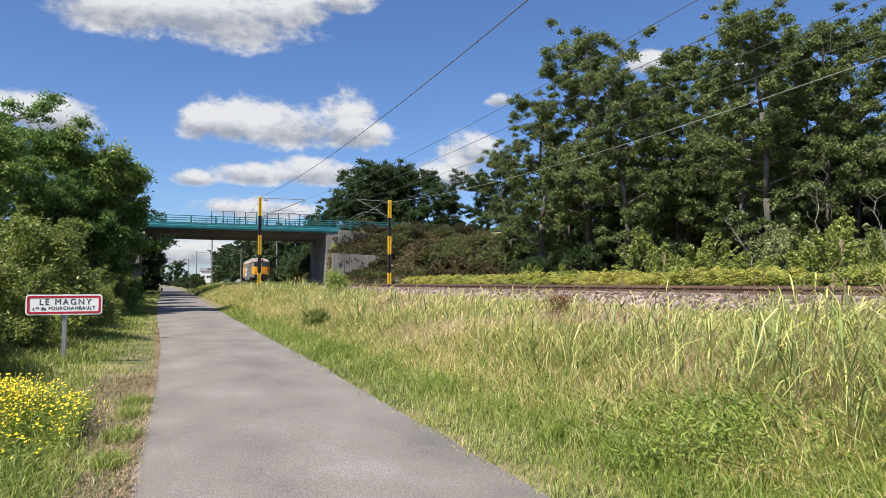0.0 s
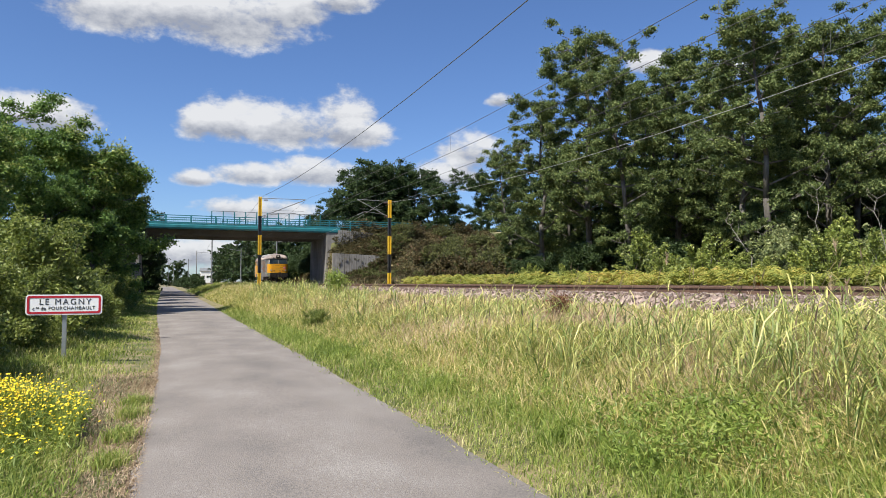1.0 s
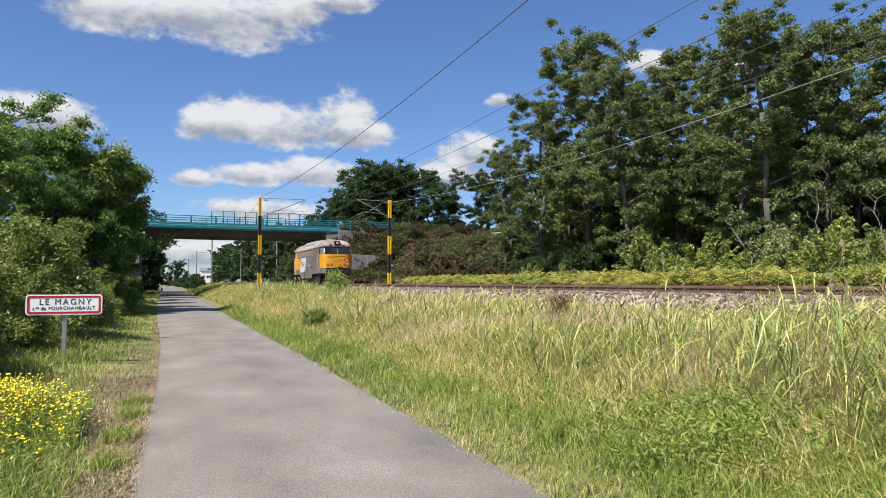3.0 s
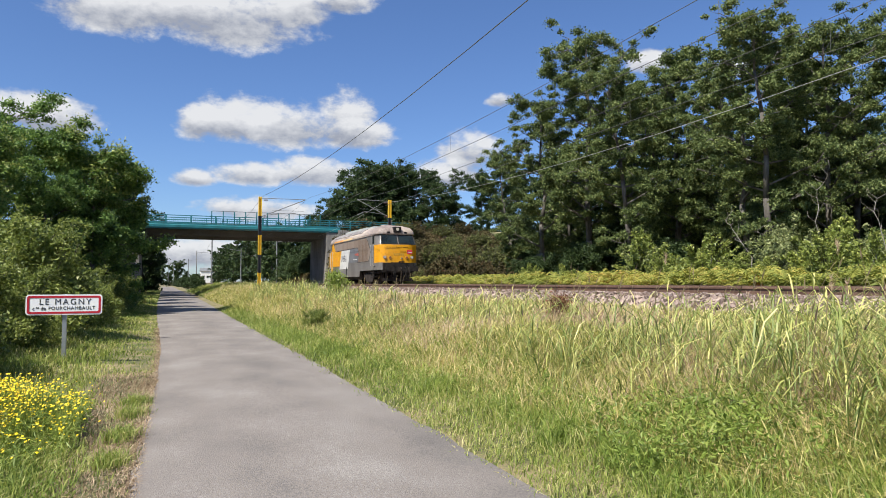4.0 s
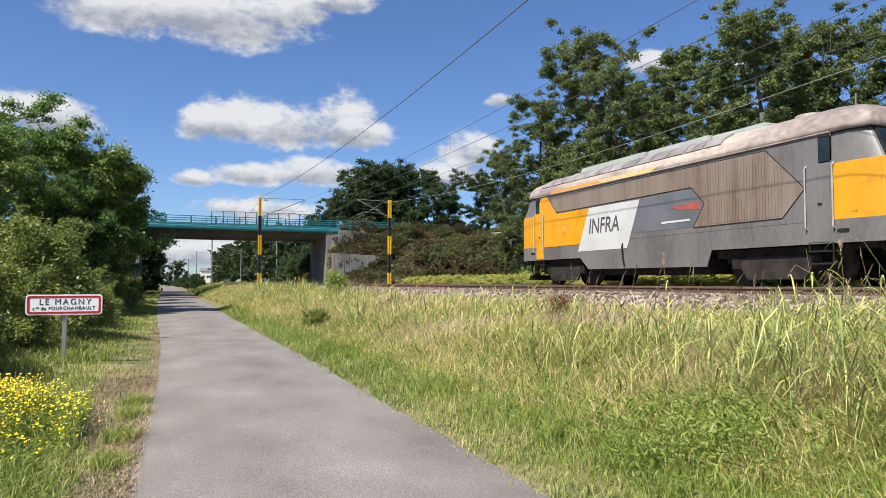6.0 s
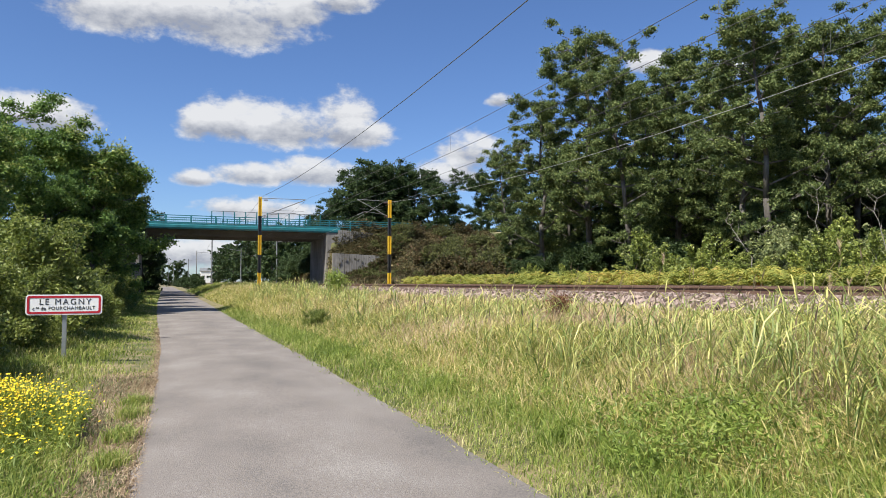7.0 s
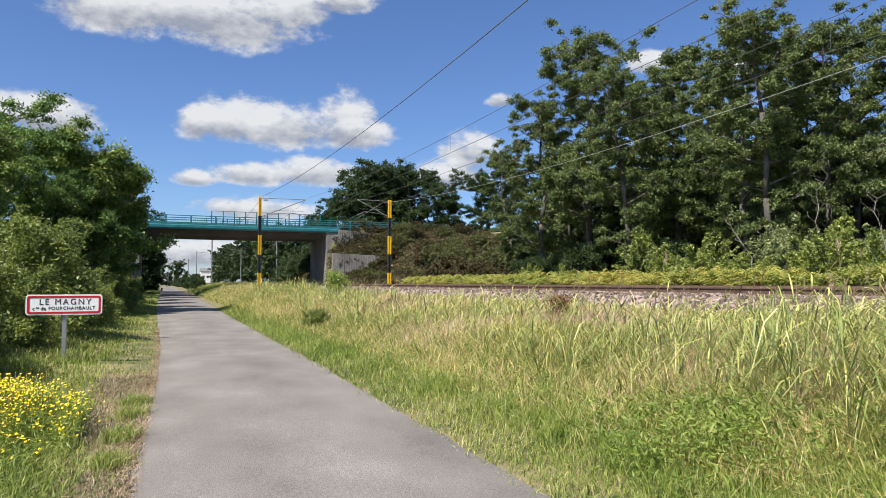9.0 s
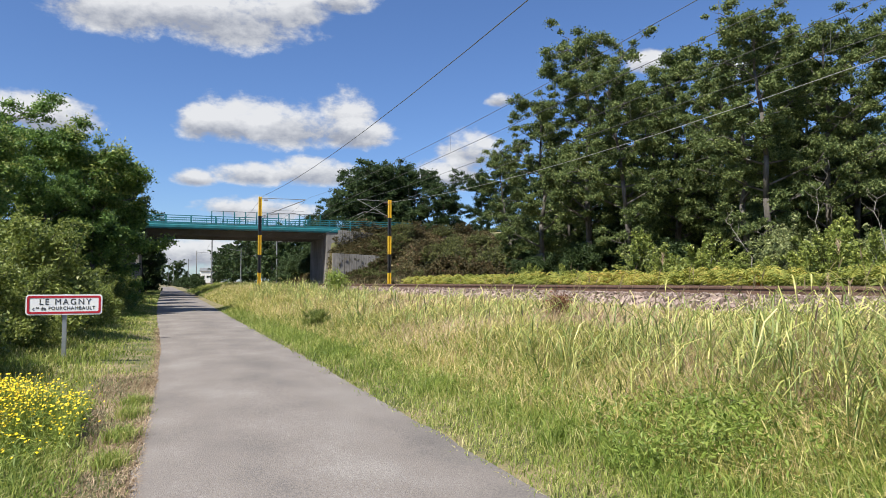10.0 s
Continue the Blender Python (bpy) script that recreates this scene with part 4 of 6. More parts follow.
def blades(name, mat, x, y, h, w, lean, seed, label, category, z=None, wind=(0.22, 0.1)):
    """Grass blades, each a curved taper of one quad and one triangle."""
    rng = np.random.default_rng(seed)
    n = len(x)
    z = ground_z(x, y) - 0.02 if z is None else z
    a = rng.uniform(0, 6.283, n)
    side = np.stack([np.cos(a), np.sin(a), np.zeros(n)], -1)
    b = rng.uniform(0, 6.283, n)
    l = lean * rng.uniform(0.2, 1.3, n)
    out = np.stack([np.cos(b) * l + wind[0] * l, np.sin(b) * l + wind[1] * l, np.zeros(n)], -1)
    p0 = np.stack([x, y, z], -1)
    up = np.array([0, 0, 1.0])
    p1 = p0 + up * (h * 0.55)[:, None] + out * (h * 0.25)[:, None]
    p2 = p0 + up * (h * (1 - 0.35 * l))[:, None] + out * (h * 0.85)[:, None]
    ww = (w / 2)[:, None]
    v = np.stack([p0 - side * ww * 0.8, p0 + side * ww * 0.8, p1 + side * ww, p1 - side * ww, p2], 1).reshape(-1, 3)
    i = np.arange(n)[:, None] * 5
    me = from_arrays(name, v, i + np.array([[0, 1, 2, 3]]), i + np.array([[3, 2, 4]]))
    return tagged(link(name, me, mat), label, category, kind="stuff")


def scatter(rng, n, x0, x1, y0, y1, power=1.8):
    """Places that thin out with distance along y."""
    y = y0 + (y1 - y0) * rng.random(n) ** power
    x = rng.uniform(x0, x1, n)
    return x, y


def build_grass():
    rng = np.random.default_rng(21)
    # low green grass by the path, right-hand verge
    x, y = scatter(rng, 90000, 2.6, 6.0, 2.0, 45, 2.0)
    keep = x > path_edges(y)[1] + rng.random(len(x)) ** 2 * 0.5 - 0.16 + 0.07 * np.sin(5 * y)
    x, y = x[keep], y[keep]
    h = rng.uniform(0.07, 0.28, len(x)) * np.interp(x, [2.8, 3.6, 5], [0.5, 1.1, 2.0])
    blades("verge_grass", "green_grass", x, y, h, 0.005 + 0.0012 * y ** 0.7, 1.1, 1, "low green grass along the path", "grass")
    # taller meadow
    x, y = scatter(rng, 90000, 3.9, 9.3, 2.5, 70, 1.8)
    h = rng.uniform(0.25, 0.72, len(x)) * np.interp(x, [3.9, 5.5, 6.5, 8, 9.3], [0.5, 1.0, 0.95, 0.62, 0.35]) * np.interp(y, [20, 34, 50], [1, 1.5, 1.8])
    blades("meadow_grass", "grass", x, y, h, 0.008 + 0.0012 * y ** 0.75, 1.1, 2, "tall green meadow grass by the railway", "grass")
    x, y = scatter(rng, 85000, 4.0, 9.2, 3.5, 75, 1.5)
    h = rng.uniform(0.35, 0.85, len(x)) * np.interp(x, [4.2, 6, 7, 8.3, 9.2], [0.5, 1.0, 0.85, 0.6, 0.35]) * np.interp(y, [20, 34, 50], [1, 1.5, 1.8])
    patch = np.sin(x * 1.1 + 0.3 * y) + np.sin(0.35 * y + 1.0)
    keep = (patch + rng.normal(0, 0.8, len(x)) > -0.7) & (rng.random(len(x)) < np.interp(y, [14, 34], [1, 0.25]))
    blades("dry_grass", "dry", x[keep], y[keep], h[keep], 0.005 + 0.001 * y[keep] ** 0.75, 0.95, 3, "straw-coloured dry grass stalks", "grass")
    # pinkish panicles and dead stalks in drifts
    x, y = scatter(rng, 60000, 4.6, 9.2, 4.0, 60, 1.6)
    drift = np.sin(1.7 * x - 0.5 * y) + np.sin(0.8 * y + 0.6 * x) + rng.normal(0, 0.5, len(x))
    keep = drift > 0.35
    x, y = x[keep], y[keep]
    h = rng.uniform(0.4, 0.85, len(x)) * np.interp(x, [4.6, 6, 8, 9.2], [0.6, 1.0, 0.72, 0.4])
    blades("panicle_grass", "panicle", x, y, h, 0.005 + 0.001 * y ** 0.75, 0.6, 9, "pinkish brown grass panicles and dead stalks", "grass")
    # lime-green low growth beside the path
    x, y = rng.normal(4.0, 0.45, 9000), rng.uniform(14, 27, 9000)
    keep = x > 3.1
    blades("lime_grass", "herb", x[keep], y[keep], rng.uniform(0.08, 0.3, keep.sum()), np.full(keep.sum(), 0.016), 1.0, 10, "lime-green low growth beside the path", "grass")
    # crumbs of dead grass along the asphalt's edge
    y = 4.5 + 22 * rng.random(5000) ** 1.5
    x = path_edges(y)[0] - np.abs(rng.normal(0, 0.09, 5000)) + 0.03
    blades("edge_litter", "thatch", x, y, rng.uniform(0.015, 0.05, 5000), np.full(5000, 0.009), 1.6, 11, "pale dead grass on the asphalt's edge", "grass", ground_z(x, y) + 0.03)
    # far stretch of the meadow
    x, y = rng.uniform(4.0, 9.0, 16000), rng.uniform(40, 130, 16000)
    blades("far_grass", "green_grass", x, y, rng.uniform(0.5, 1.15, 16000) * np.interp(x, [4, 6], [0.4, 1]), np.full(16000, 0.03), 0.4, 4, "dry grass along the line", "grass")
    # left verge
    x, y = scatter(rng, 70000, -4.5, 0.1, 4.0, 60, 1.9)
    edge = path_edges(y)[0]
    bare = np.exp(-((x - (edge - 0.42)) / 0.5) ** 2) * (np.sin(y * 1.7) > -0.75) * np.interp(y, [4, 9, 18, 24], [1, 1, 0.7, 0.3])
    keep = (x < edge + 0.03 - 0.1 * rng.random(len(x))) & (rng.random(len(x)) > bare * 0.97)
    x, y = x[keep], y[keep]
    strip = (x > path_edges(y)[0] - 0.95 - 0.15 * np.sin(2.3 * y)) & (y < 13) & (rng.random(len(x)) < 0.62)
    x, y = x[~strip], y[~strip]
    h = rng.uniform(0.05, 0.2, len(x)) * np.interp(x, [-4, -2, -0.9, -0.4], [2.2, 1.6, 0.9, 0.55])
    blades("left_verge_grass", "green_grass", x, y, h, 0.006 + 0.0013 * y ** 0.7, 0.7, 5, "mown green grass beside the path", "grass")
    x, y = rng.uniform(-4.5, -0.4, 30000), rng.uniform(60, 130, 30000)
    blades("far_verge_grass", "green_grass", x, y, rng.uniform(0.15, 0.5, 30000), np.full(30000, 0.04), 0.6, 6, "green grass verge near the bridge", "grass")
    # greener grass in front of the flowers
    x, y = rng.uniform(-1.9, -0.62, 9000), rng.uniform(4.8, 7.9, 9000)
    keep = rng.random(9000) < np.interp(x, [-1.0, -0.62], [1, 0.25])
    blades("short_grass", "green_grass", x[keep], y[keep], rng.uniform(0.06, 0.2, keep.sum()), np.full(keep.sum(), 0.009), 0.9, 12, "short green grass in front of the flowers", "grass")
    # tussocks at the asphalt's edge
    for k, (tx, ty) in enumerate(((-0.42, 6.9), (-0.38, 8.0), (-0.3, 10.2), (-0.35, 9.3))):
        n = 380
        blades("grass_tuft", "green_grass", tx + rng.normal(0, 0.09, n), ty + rng.normal(0, 0.12, n), rng.uniform(0.1, 0.26, n), np.full(n, 0.008), 0.9, 30 + k, "green grass tuft at the path's edge", "grass tuft")
    # lush green tussocks in the near verge
    n = 15000
    tx, ty = rng.uniform(3.5, 6.2, 130), 2.5 + 7.5 * rng.random(130) ** 1.4
    k = rng.integers(0, 130, n)
    x, y = tx[k] + rng.normal(0, 0.10, n), ty[k] + rng.normal(0, 0.12, n)
    keep = x > 3.2
    x, y = x[keep], y[keep]
    blades("lush_tussocks", "herb", x, y, rng.uniform(0.12, 0.42, len(x)), rng.uniform(0.006, 0.012, len(x)), 1.2, 8, "lush bright green grass tussocks", "grass")
    # thatch on the bare strip
    n = 13000
    x, y = rng.uniform(-0.98, 0.0, n), 4.2 + 9.5 * rng.random(n) ** 1.2
    x = np.minimum(x, path_edges(y)[0] + 0.05)
    blades("thatch", "thatch", x, y, rng.uniform(0.02, 0.07, n), np.full(n, 0.007), 1.6, 7, "dead cut grass on the verge", "grass", ground_z(x, y) + 0.004)


def build_reeds():
    """Broad-leaved reeds: stems with long leaves, and brown plumes on some."""
    rng = np.random.default_rng(31)
    n = 2700
    y = 3.0 + 40 * rng.random(n) ** 2.2
    x = rng.uniform(4.4, 8.6, n)
    keep = (x > 4.5 + 0.7 * rng.random(n)) & (np.sin(0.8 * y + 1.3 * x) + np.sin(0.5 * y) + rng.normal(0, 0.7, n) > -0.1 - 1.2 * (y < 9))
    x, y = x[keep], y[keep]
    n = len(x)
    hgt = rng.uniform(0.5, 1.0, n) * np.interp(x, [5, 6.2, 7.2, 8.6], [1.05, 0.9, 0.62, 0.42]) * np.interp(y, [4, 7, 12, 24, 38], [1.02, 0.9, 0.78, 0.8, 1.4]) * np.where(rng.random(n) < 0.05, 1.45, 1.0)
    z = ground_z(x, y)
    V, Q, T = [], [], []
    k0 = 0
    lx, ly = rng.normal(0.12, 0.14, n), rng.normal(0, 0.12, n)
    for i in range(n):
        base = np.array([x[i], y[i], z[i] - 0.03])
        tip = base + np.array([lx[i], ly[i], 1.0]) * hgt[i]
        m = rng.integers(5, 9)
        for j in range(m):
            s = 0.12 + 0.85 * (j + rng.random() * 0.5) / m
            p = base + (tip - base) * s
            a = rng.uniform(0, 6.283)
            d = np.array([np.cos(a), np.sin(a), 0.0])
            L = rng.uniform(0.25, 0.6)
            w = rng.uniform(0.003, 0.0085) * (1 + 0.03 * y[i])
            sd = np.array([-d[1], d[0], 0.25]) * w
            up = rng.uniform(0.5, 2.2)
            p1 = p + d * L * 0.4 + np.array([0, 0, L * 0.4 * up])
            p2 = p + d * L * 0.75 + np.array([0, 0, L * 0.5 * up])
            p3 = p + d * L + np.array([0, 0, L * (0.5 * up - 0.3)])
            V += [p - sd * 0.4, p + sd * 0.4, p1 + sd, p1 - sd, p2 + sd * 0.8, p2 - sd * 0.8, p3]
            Q += [(k0, k0 + 1, k0 + 2, k0 + 3), (k0 + 3, k0 + 2, k0 + 4, k0 + 5)]
            T.append((k0 + 5, k0 + 4, k0 + 6))
            k0 += 7
        sd = np.array([0.004, 0.002, 0]) * (1 + 0.04 * y[i])
        V += [base - sd, base + sd, tip + sd * 0.5, tip - sd * 0.5]
        Q.append((k0, k0 + 1, k0 + 2, k0 + 3))
        k0 += 4
    ob = link("reeds", from_arrays("reeds", np.array(V), Q, T), "reed")
    tagged(ob, "green reeds with long pointed leaves in the verge", "reeds", kind="stuff")
    # seed heads
    n = 230
    y = 4.0 + 45 * rng.random(n) ** 1.7
    x = rng.uniform(5.0, 8.9, n)
    z = ground_z(x, y)
    V, Q = [], []
    k0 = 0
    for i in range(n):
        h = rng.uniform(0.6, 1.1)
        d = np.array([rng.normal(0.15, 0.2), rng.normal(0, 0.2), 1.0])
        b = np.array([x[i], y[i], z[i]])
        t = b + d * h
        w = 0.0025 * (1 + 0.05 * y[i])
        for ang in (0.0, 1.57):
            sd = np.array([math.cos(ang), math.sin(ang), 0])
            V += [b - sd * w, b + sd * w, t + sd * w, t - sd * w]
            V += [t, t + d * 0.07 + sd * 0.013, t + d * 0.2 + np.array([0.03, 0, 0]), t + d * 0.07 - sd * 0.013]
            Q += [(k0, k0 + 1, k0 + 2, k0 + 3), (k0 + 4, k0 + 5, k0 + 6, k0 + 7)]
            k0 += 8
    ob = link("seed_heads", from_arrays("seed_heads", np.array(V), Q), "seed")
    tagged(ob, "brown seed heads on thin stalks", "grass", kind="stuff")


def build_herbs():
    rng = np.random.default_rng(41)
    # leafy green herbs in the near verge
    n = 420
    c = np.stack([rng.normal(4.75, 0.62, n), rng.normal(4.5, 0.62, n), rng.uniform(0.02, 0.36, n)], -1)
    c[:110] = np.stack([3.4 + 2.4 * rng.random(110), 2.4 + 13 * rng.random(110), rng.uniform(0.02, 0.3, 110)], -1)
    c = c[(c[:, 0] > 3.35) & (c[:, 1] > 2.6)]
    c[:, 2] += ground_z(c[:, 0], c[:, 1])
    v, q = leaf_cloud(rng, c, np.full(len(c), 0.17), np.full(len(c), 32), 0.046, 1.0, 1.3, 0.22)
    tagged(link("leafy_herbs", from_arrays("leafy_herbs", v, q), "herb"), "bright green leafy herbs among the grass", "herbs", kind="stuff")
    # bracken between the track and the wood
    n = 5200
    y = 3 + 52 * rng.random(n) ** 1.2
    x = 18.7 + rng.random(n) * 2.6
    z = ground_z(x, y)
    V, T = [], []
    k0 = 0
    h = rng.uniform(0.35, 0.95, n) * (0.75 + 0.25 * np.sin(1.1 * y) * np.sin(0.37 * y + 2))
    ang = rng.uniform(0, 6.283, n)
    for i in range(n):
        d = np.array([math.cos(ang[i]), math.sin(ang[i]), 0])
        sd = np.array([-d[1], d[0], 0])
        b = np.array([x[i], y[i], z[i] + h[i] * rng.uniform(0.05, 0.5)])
        L = rng.uniform(0.5, 0.85)
        for j in range(7):
            s = j / 7
            p = b + d * L * s + np.array([0, 0, h[i] * 0.5 * math.sin(2.2 * s + 0.3)])
            p2 = b + d * L * (s + 0.10) + np.array([0, 0, h[i] * 0.5 * math.sin(2.2 * (s + 0.12) + 0.3)])
            w = 0.26 * (1 - s) + 0.03
            for sg in (-1, 1):
                V += [p, p2, p + sd * sg * w + d * 0.06 - np.array([0, 0, 0.06])]
                T.append((k0, k0 + 1, k0 + 2))
                k0 += 3
    tagged(link("bracken", from_arrays("bracken", np.array(V), None, T), "bracken"), "yellow-green bracken fern along the wood's edge", "bracken", kind="stuff")


def build_flowers():
    """Clump of yellow-flowered herb on the verge."""
    rng = np.random.default_rng(51)
    plant = empty("flower_clump", -1.72, 8.6, 0.0)
    tagged(plant, "clump of bright yellow wild flowers on the verge", "flowers")
    n = 860
    px, py = np.clip(rng.normal(0, 0.48, n), -1.6, 0.85), rng.normal(0, 0.75, n)
    hh = rng.uniform(0.22, 0.62, n) * np.exp(-((px / 1.1) ** 2 + (py / 1.7) ** 2) * 0.6)
    c = np.stack([px, py, hh * 0.5], -1)
    v, q = leaf_cloud(rng, c, np.full(n, 0.13), np.full(n, 22), 0.05, 1.3, 1.6, 0.14)
    link("leaves", from_arrays("leaves", v, q), "herb", plant)
    V, T, S, SQ = [], [], [], []
    k = ks = 0
    for i in range(n):
        tip0 = np.array([px[i], py[i], hh[i]])
        for j in range(rng.integers(3, 9) if px[i] < 0.35 else rng.integers(1, 5)):
            t = tip0 + np.array([rng.normal(0, 0.09), rng.normal(0, 0.09), rng.uniform(-0.09, 0.07)])
            r = rng.uniform(0.008, 0.017)
            nrm = np.array([rng.normal(-0.2, 0.3), rng.normal(-0.4, 0.3), 1.0])
            nrm /= np.linalg.norm(nrm)
            e1 = np.cross(nrm, [0, 1, 0.1])
            e1 /= np.linalg.norm(e1)
            e2 = np.cross(nrm, e1)
            V.append(t + nrm * 0.006)
            for a in range(7):
                V.append(t + (e1 * math.cos(a * 0.8976) + e2 * math.sin(a * 0.8976)) * r)
            T += [(k, k + 1 + a, k + 1 + (a + 1) % 7) for a in range(7)]
            k += 8
            b = np.array([px[i] * 0.9, py[i] * 0.9, 0.0])
            S += [b - [0.003, 0, 0], b + [0.003, 0, 0], t + [0.002, 0, 0], t - [0.002, 0, 0]]
            SQ.append((ks, ks + 1, ks + 2, ks + 3))
            ks += 4
    link("blossoms", from_arrays("blossoms", np.array(V), None, T), "flower", plant, "bright yellow blossoms")
    tagged(link("stalk_mass", from_arrays("stalk_mass", np.array(S), SQ), "herb", plant), kind="stuff")


def dead_branch(pts, r):
    rng = random.Random(int(pts[0][1] * 10))
    bm = bmesh.new()
    line = []
    for a, b in zip(pts, pts[1:]):
        a, b = Vector(a), Vector(b)
        for k in range(3):
            line.append(a.lerp(b, k / 3) + Vector((rng.gauss(0, 0.05), rng.gauss(0, 0.05), 0)) * (len(line) > 0))
    line.append(Vector(pts[-1]))
    limb(bm, line, r, r * 0.3, 6)
    for p in line[3:]:
        a = rng.uniform(0, 6.283)
        q = p + Vector((math.cos(a) * 0.25, math.sin(a) * 0.25, rng.uniform(0.1, 0.35)))
        limb(bm, [p, q, q + Vector((rng.gauss(0, 0.12), rng.gauss(0, 0.12), 0.22))], r * 0.45, r * 0.15, 5)
    tagged(part("dead_branch", bm, "deadwood"), "bare grey dead branch at the wood's edge", "branch", "dead branches")


def build_reed_stalk(seed, height):
    """One tall reed: stem, long drooping leaves and a plume."""
    rng = np.random.default_rng(seed)
    stalk = empty("reed_stalk")
    bm = bmesh.new()
    bend = rng.normal(0, 0.05)
    spine = lambda u: Vector((bend * u * u * height, 0.02 * u, u * height))
    limb(bm, [spine(k / 5) for k in range(6)], 0.0045, 0.002, 5)
    part("stem", bm, "reed", stalk)
    for k in range(rng.integers(5, 8)):
        u = 0.35 + 0.6 * k / 7
        a, L, w, up = rng.uniform(0, 6.283), rng.uniform(0.28, 0.5), rng.uniform(0.007, 0.012), rng.uniform(0.8, 2.2)
        d, sd = Vector((math.cos(a), math.sin(a), 0)), Vector((-math.sin(a), math.cos(a), 0.2)) * w
        bm = bmesh.new()
        prev = None
        for j in range(6):
            t = j / 5
            c = spine(u) + d * L * t + Vector((0, 0, L * (up * t * (1 - 0.55 * t) - 0.25 * t ** 3)))
            k2 = (0.4, 1.0, 1.0, 0.8, 0.5, 0.06)[j]
            pair = [bm.verts.new(c - sd * k2), bm.verts.new(c + sd * k2)]
            if prev:
                bm.faces.new((prev[0], prev[1], pair[1], pair[0]))
            prev = pair
        part("leaf", bm, "reed", stalk)
    if seed % 3 == 0:
        bm = bmesh.new()
        for k in range(26):
            a, u = rng.uniform(0, 6.283), rng.random()
            b = spine(1.0) + Vector((0, 0, 0.16 * u - 0.05))
            rod(bm, b, b + Vector((math.cos(a) * 0.03, math.sin(a) * 0.03, 0.06)), 0.003, 0.001, 4)
        part("plume", bm, "panicle", stalk, "feathery straw-coloured plume")
    return stalk


REEDS = []
for k, (x, y, top) in enumerate(((6.9, 8.0, 1.95), (6.9, 7.55, 1.45), (6.9, 5.52, 2.05), (6.95, 5.2, 2.0), (6.9, 5.8, 1.6), (6.9, 4.87, 1.7), (6.8, 6.4, 1.4), (6.9, 7.0, 1.4), (6.9, 11.7, 1.5), (6.9, 5.33, 1.6), (6.9, 4.77, 1.85), (7.1, 6.1, 1.55), (6.7, 5.0, 1.55), (7.2, 5.6, 1.6), (6.8, 6.0, 1.7))):
    z = float(ground_z(x, y)) - 0.03
    reed = build_reed_stalk(120 + k, top - z)
    reed.location = (x, y, z)
    tagged(reed, "tall green reed with long pointed leaves" if (120 + k) % 3 else "tall green reed with a straw-coloured plume", "reed", "tall reeds in the verge")
    REEDS.append((reed, x, y, z))
sapling = make_bush(73, 1.3, 0.6, "herb", 3500, 0.09)
place(sapling, USED, 8.3, 35.0, 1.0, 0.4, "small yellow-green shrub in the tall grass", "bush", "")
place(brambles[0], USED, 4.6, 21.6, 0.23, 1.4, "small grey-green shrub in the grass", "bush", "")
withered = make_bush(71, 1.0, 0.5, "leaf_orange", 1500, 0.09)
place(withered, USED, 19.2, 17.6, 0.42, 0.0, "withered orange fern by the track", "fern", "")
dock = make_bush(75, 0.9, 0.35, "leaf_red", 1400, 0.06)
place(dock, USED, 7.6, 12.2, 0.75, 0.0, "rust-brown withered dock in the tall grass", "dock", "")
place(shrubs[0], USED, 6.6, 20.6, 0.30, 2.0, "small olive green shrub in the grass", "bush", "")
dead_branch([(21.6, 17.2, 2.0), (21.5, 17.1, 3.8), (21.7, 17.3, 4.7), (21.9, 17.0, 5.5)], 0.014)
dead_branch([(21.0, 14.4, 2.0), (21.1, 14.5, 3.3), (20.9, 14.7, 4.2), (21.3, 14.2, 4.6)], 0.013)
dead_branch([(22.0, 20.6, 2.0), (22.0, 20.8, 3.0), (21.8, 21.3, 3.9), (21.9, 21.8, 4.3)], 0.018)


def build_ground_cover():
    """Ivy and bramble that creep over the embankment's slope."""
    rng = np.random.default_rng(61)
    n = 5200
    x, y = 18.9 + 22 * rng.random(n) ** 1.5, rng.uniform(60, BR0 - 0.4, n)
    m = 1500
    x = np.concatenate([x, rng.uniform(19.0, 27, m)])
    y = np.concatenate([y, rng.uniform(BR1, 122, m)])
    m = 2600
    x = np.concatenate([x, rng.uniform(19.8, 32, m)])
    y = np.concatenate([y, rng.uniform(81.1, 85.5, m)])
    p = np.stack([x, y, ground_z(x, y) + 0.12], -1)
    v, t = leaf_cloud(rng, p, np.full(len(p), 0.5), np.full(len(p), 14), 0.26, 0.5, tri=True)
    tagged(link("ground_cover", from_arrays("ground_cover", v, None, t), "leaf_scrub"), "ivy and bramble creeping over the embankment", "ivy", kind="stuff")


build_ground_cover()
build_grass()
build_reeds()
build_herbs()
build_flowers()


# ---- town sign ----
def text_part(name, words, size, mat, parent, loc, rot, label="", stretch=1.0, bold=0.0, space=1.0):
    c = bpy.data.curves.new(name, "FONT")
    c.body, c.size, c.extrude, c.offset = words, size, 0.0015, bold
    c.align_x, c.align_y, c.space_character = "CENTER", "CENTER", space
    c.materials.append(M[mat])
    ob = new(name, c)
    ob.parent = parent
    ob.matrix_local = Matrix.Translation(loc) @ rot @ Matrix.Diagonal((stretch, 1, 1, 1))
    if label:
        ob["label"] = label
    return ob


def rounded(w, h, r, n=5):
    pts = []
    for cx, cz, a0 in ((w - r, h - r, 0), (-w + r, h - r, 90), (-w + r, -h + r, 180), (w - r, -h + r, 270)):
        for k in range(n + 1):
            a = radians(a0 + 90 * k / n)
            pts.append((cx + r * math.cos(a), cz + r * math.sin(a)))
    return pts


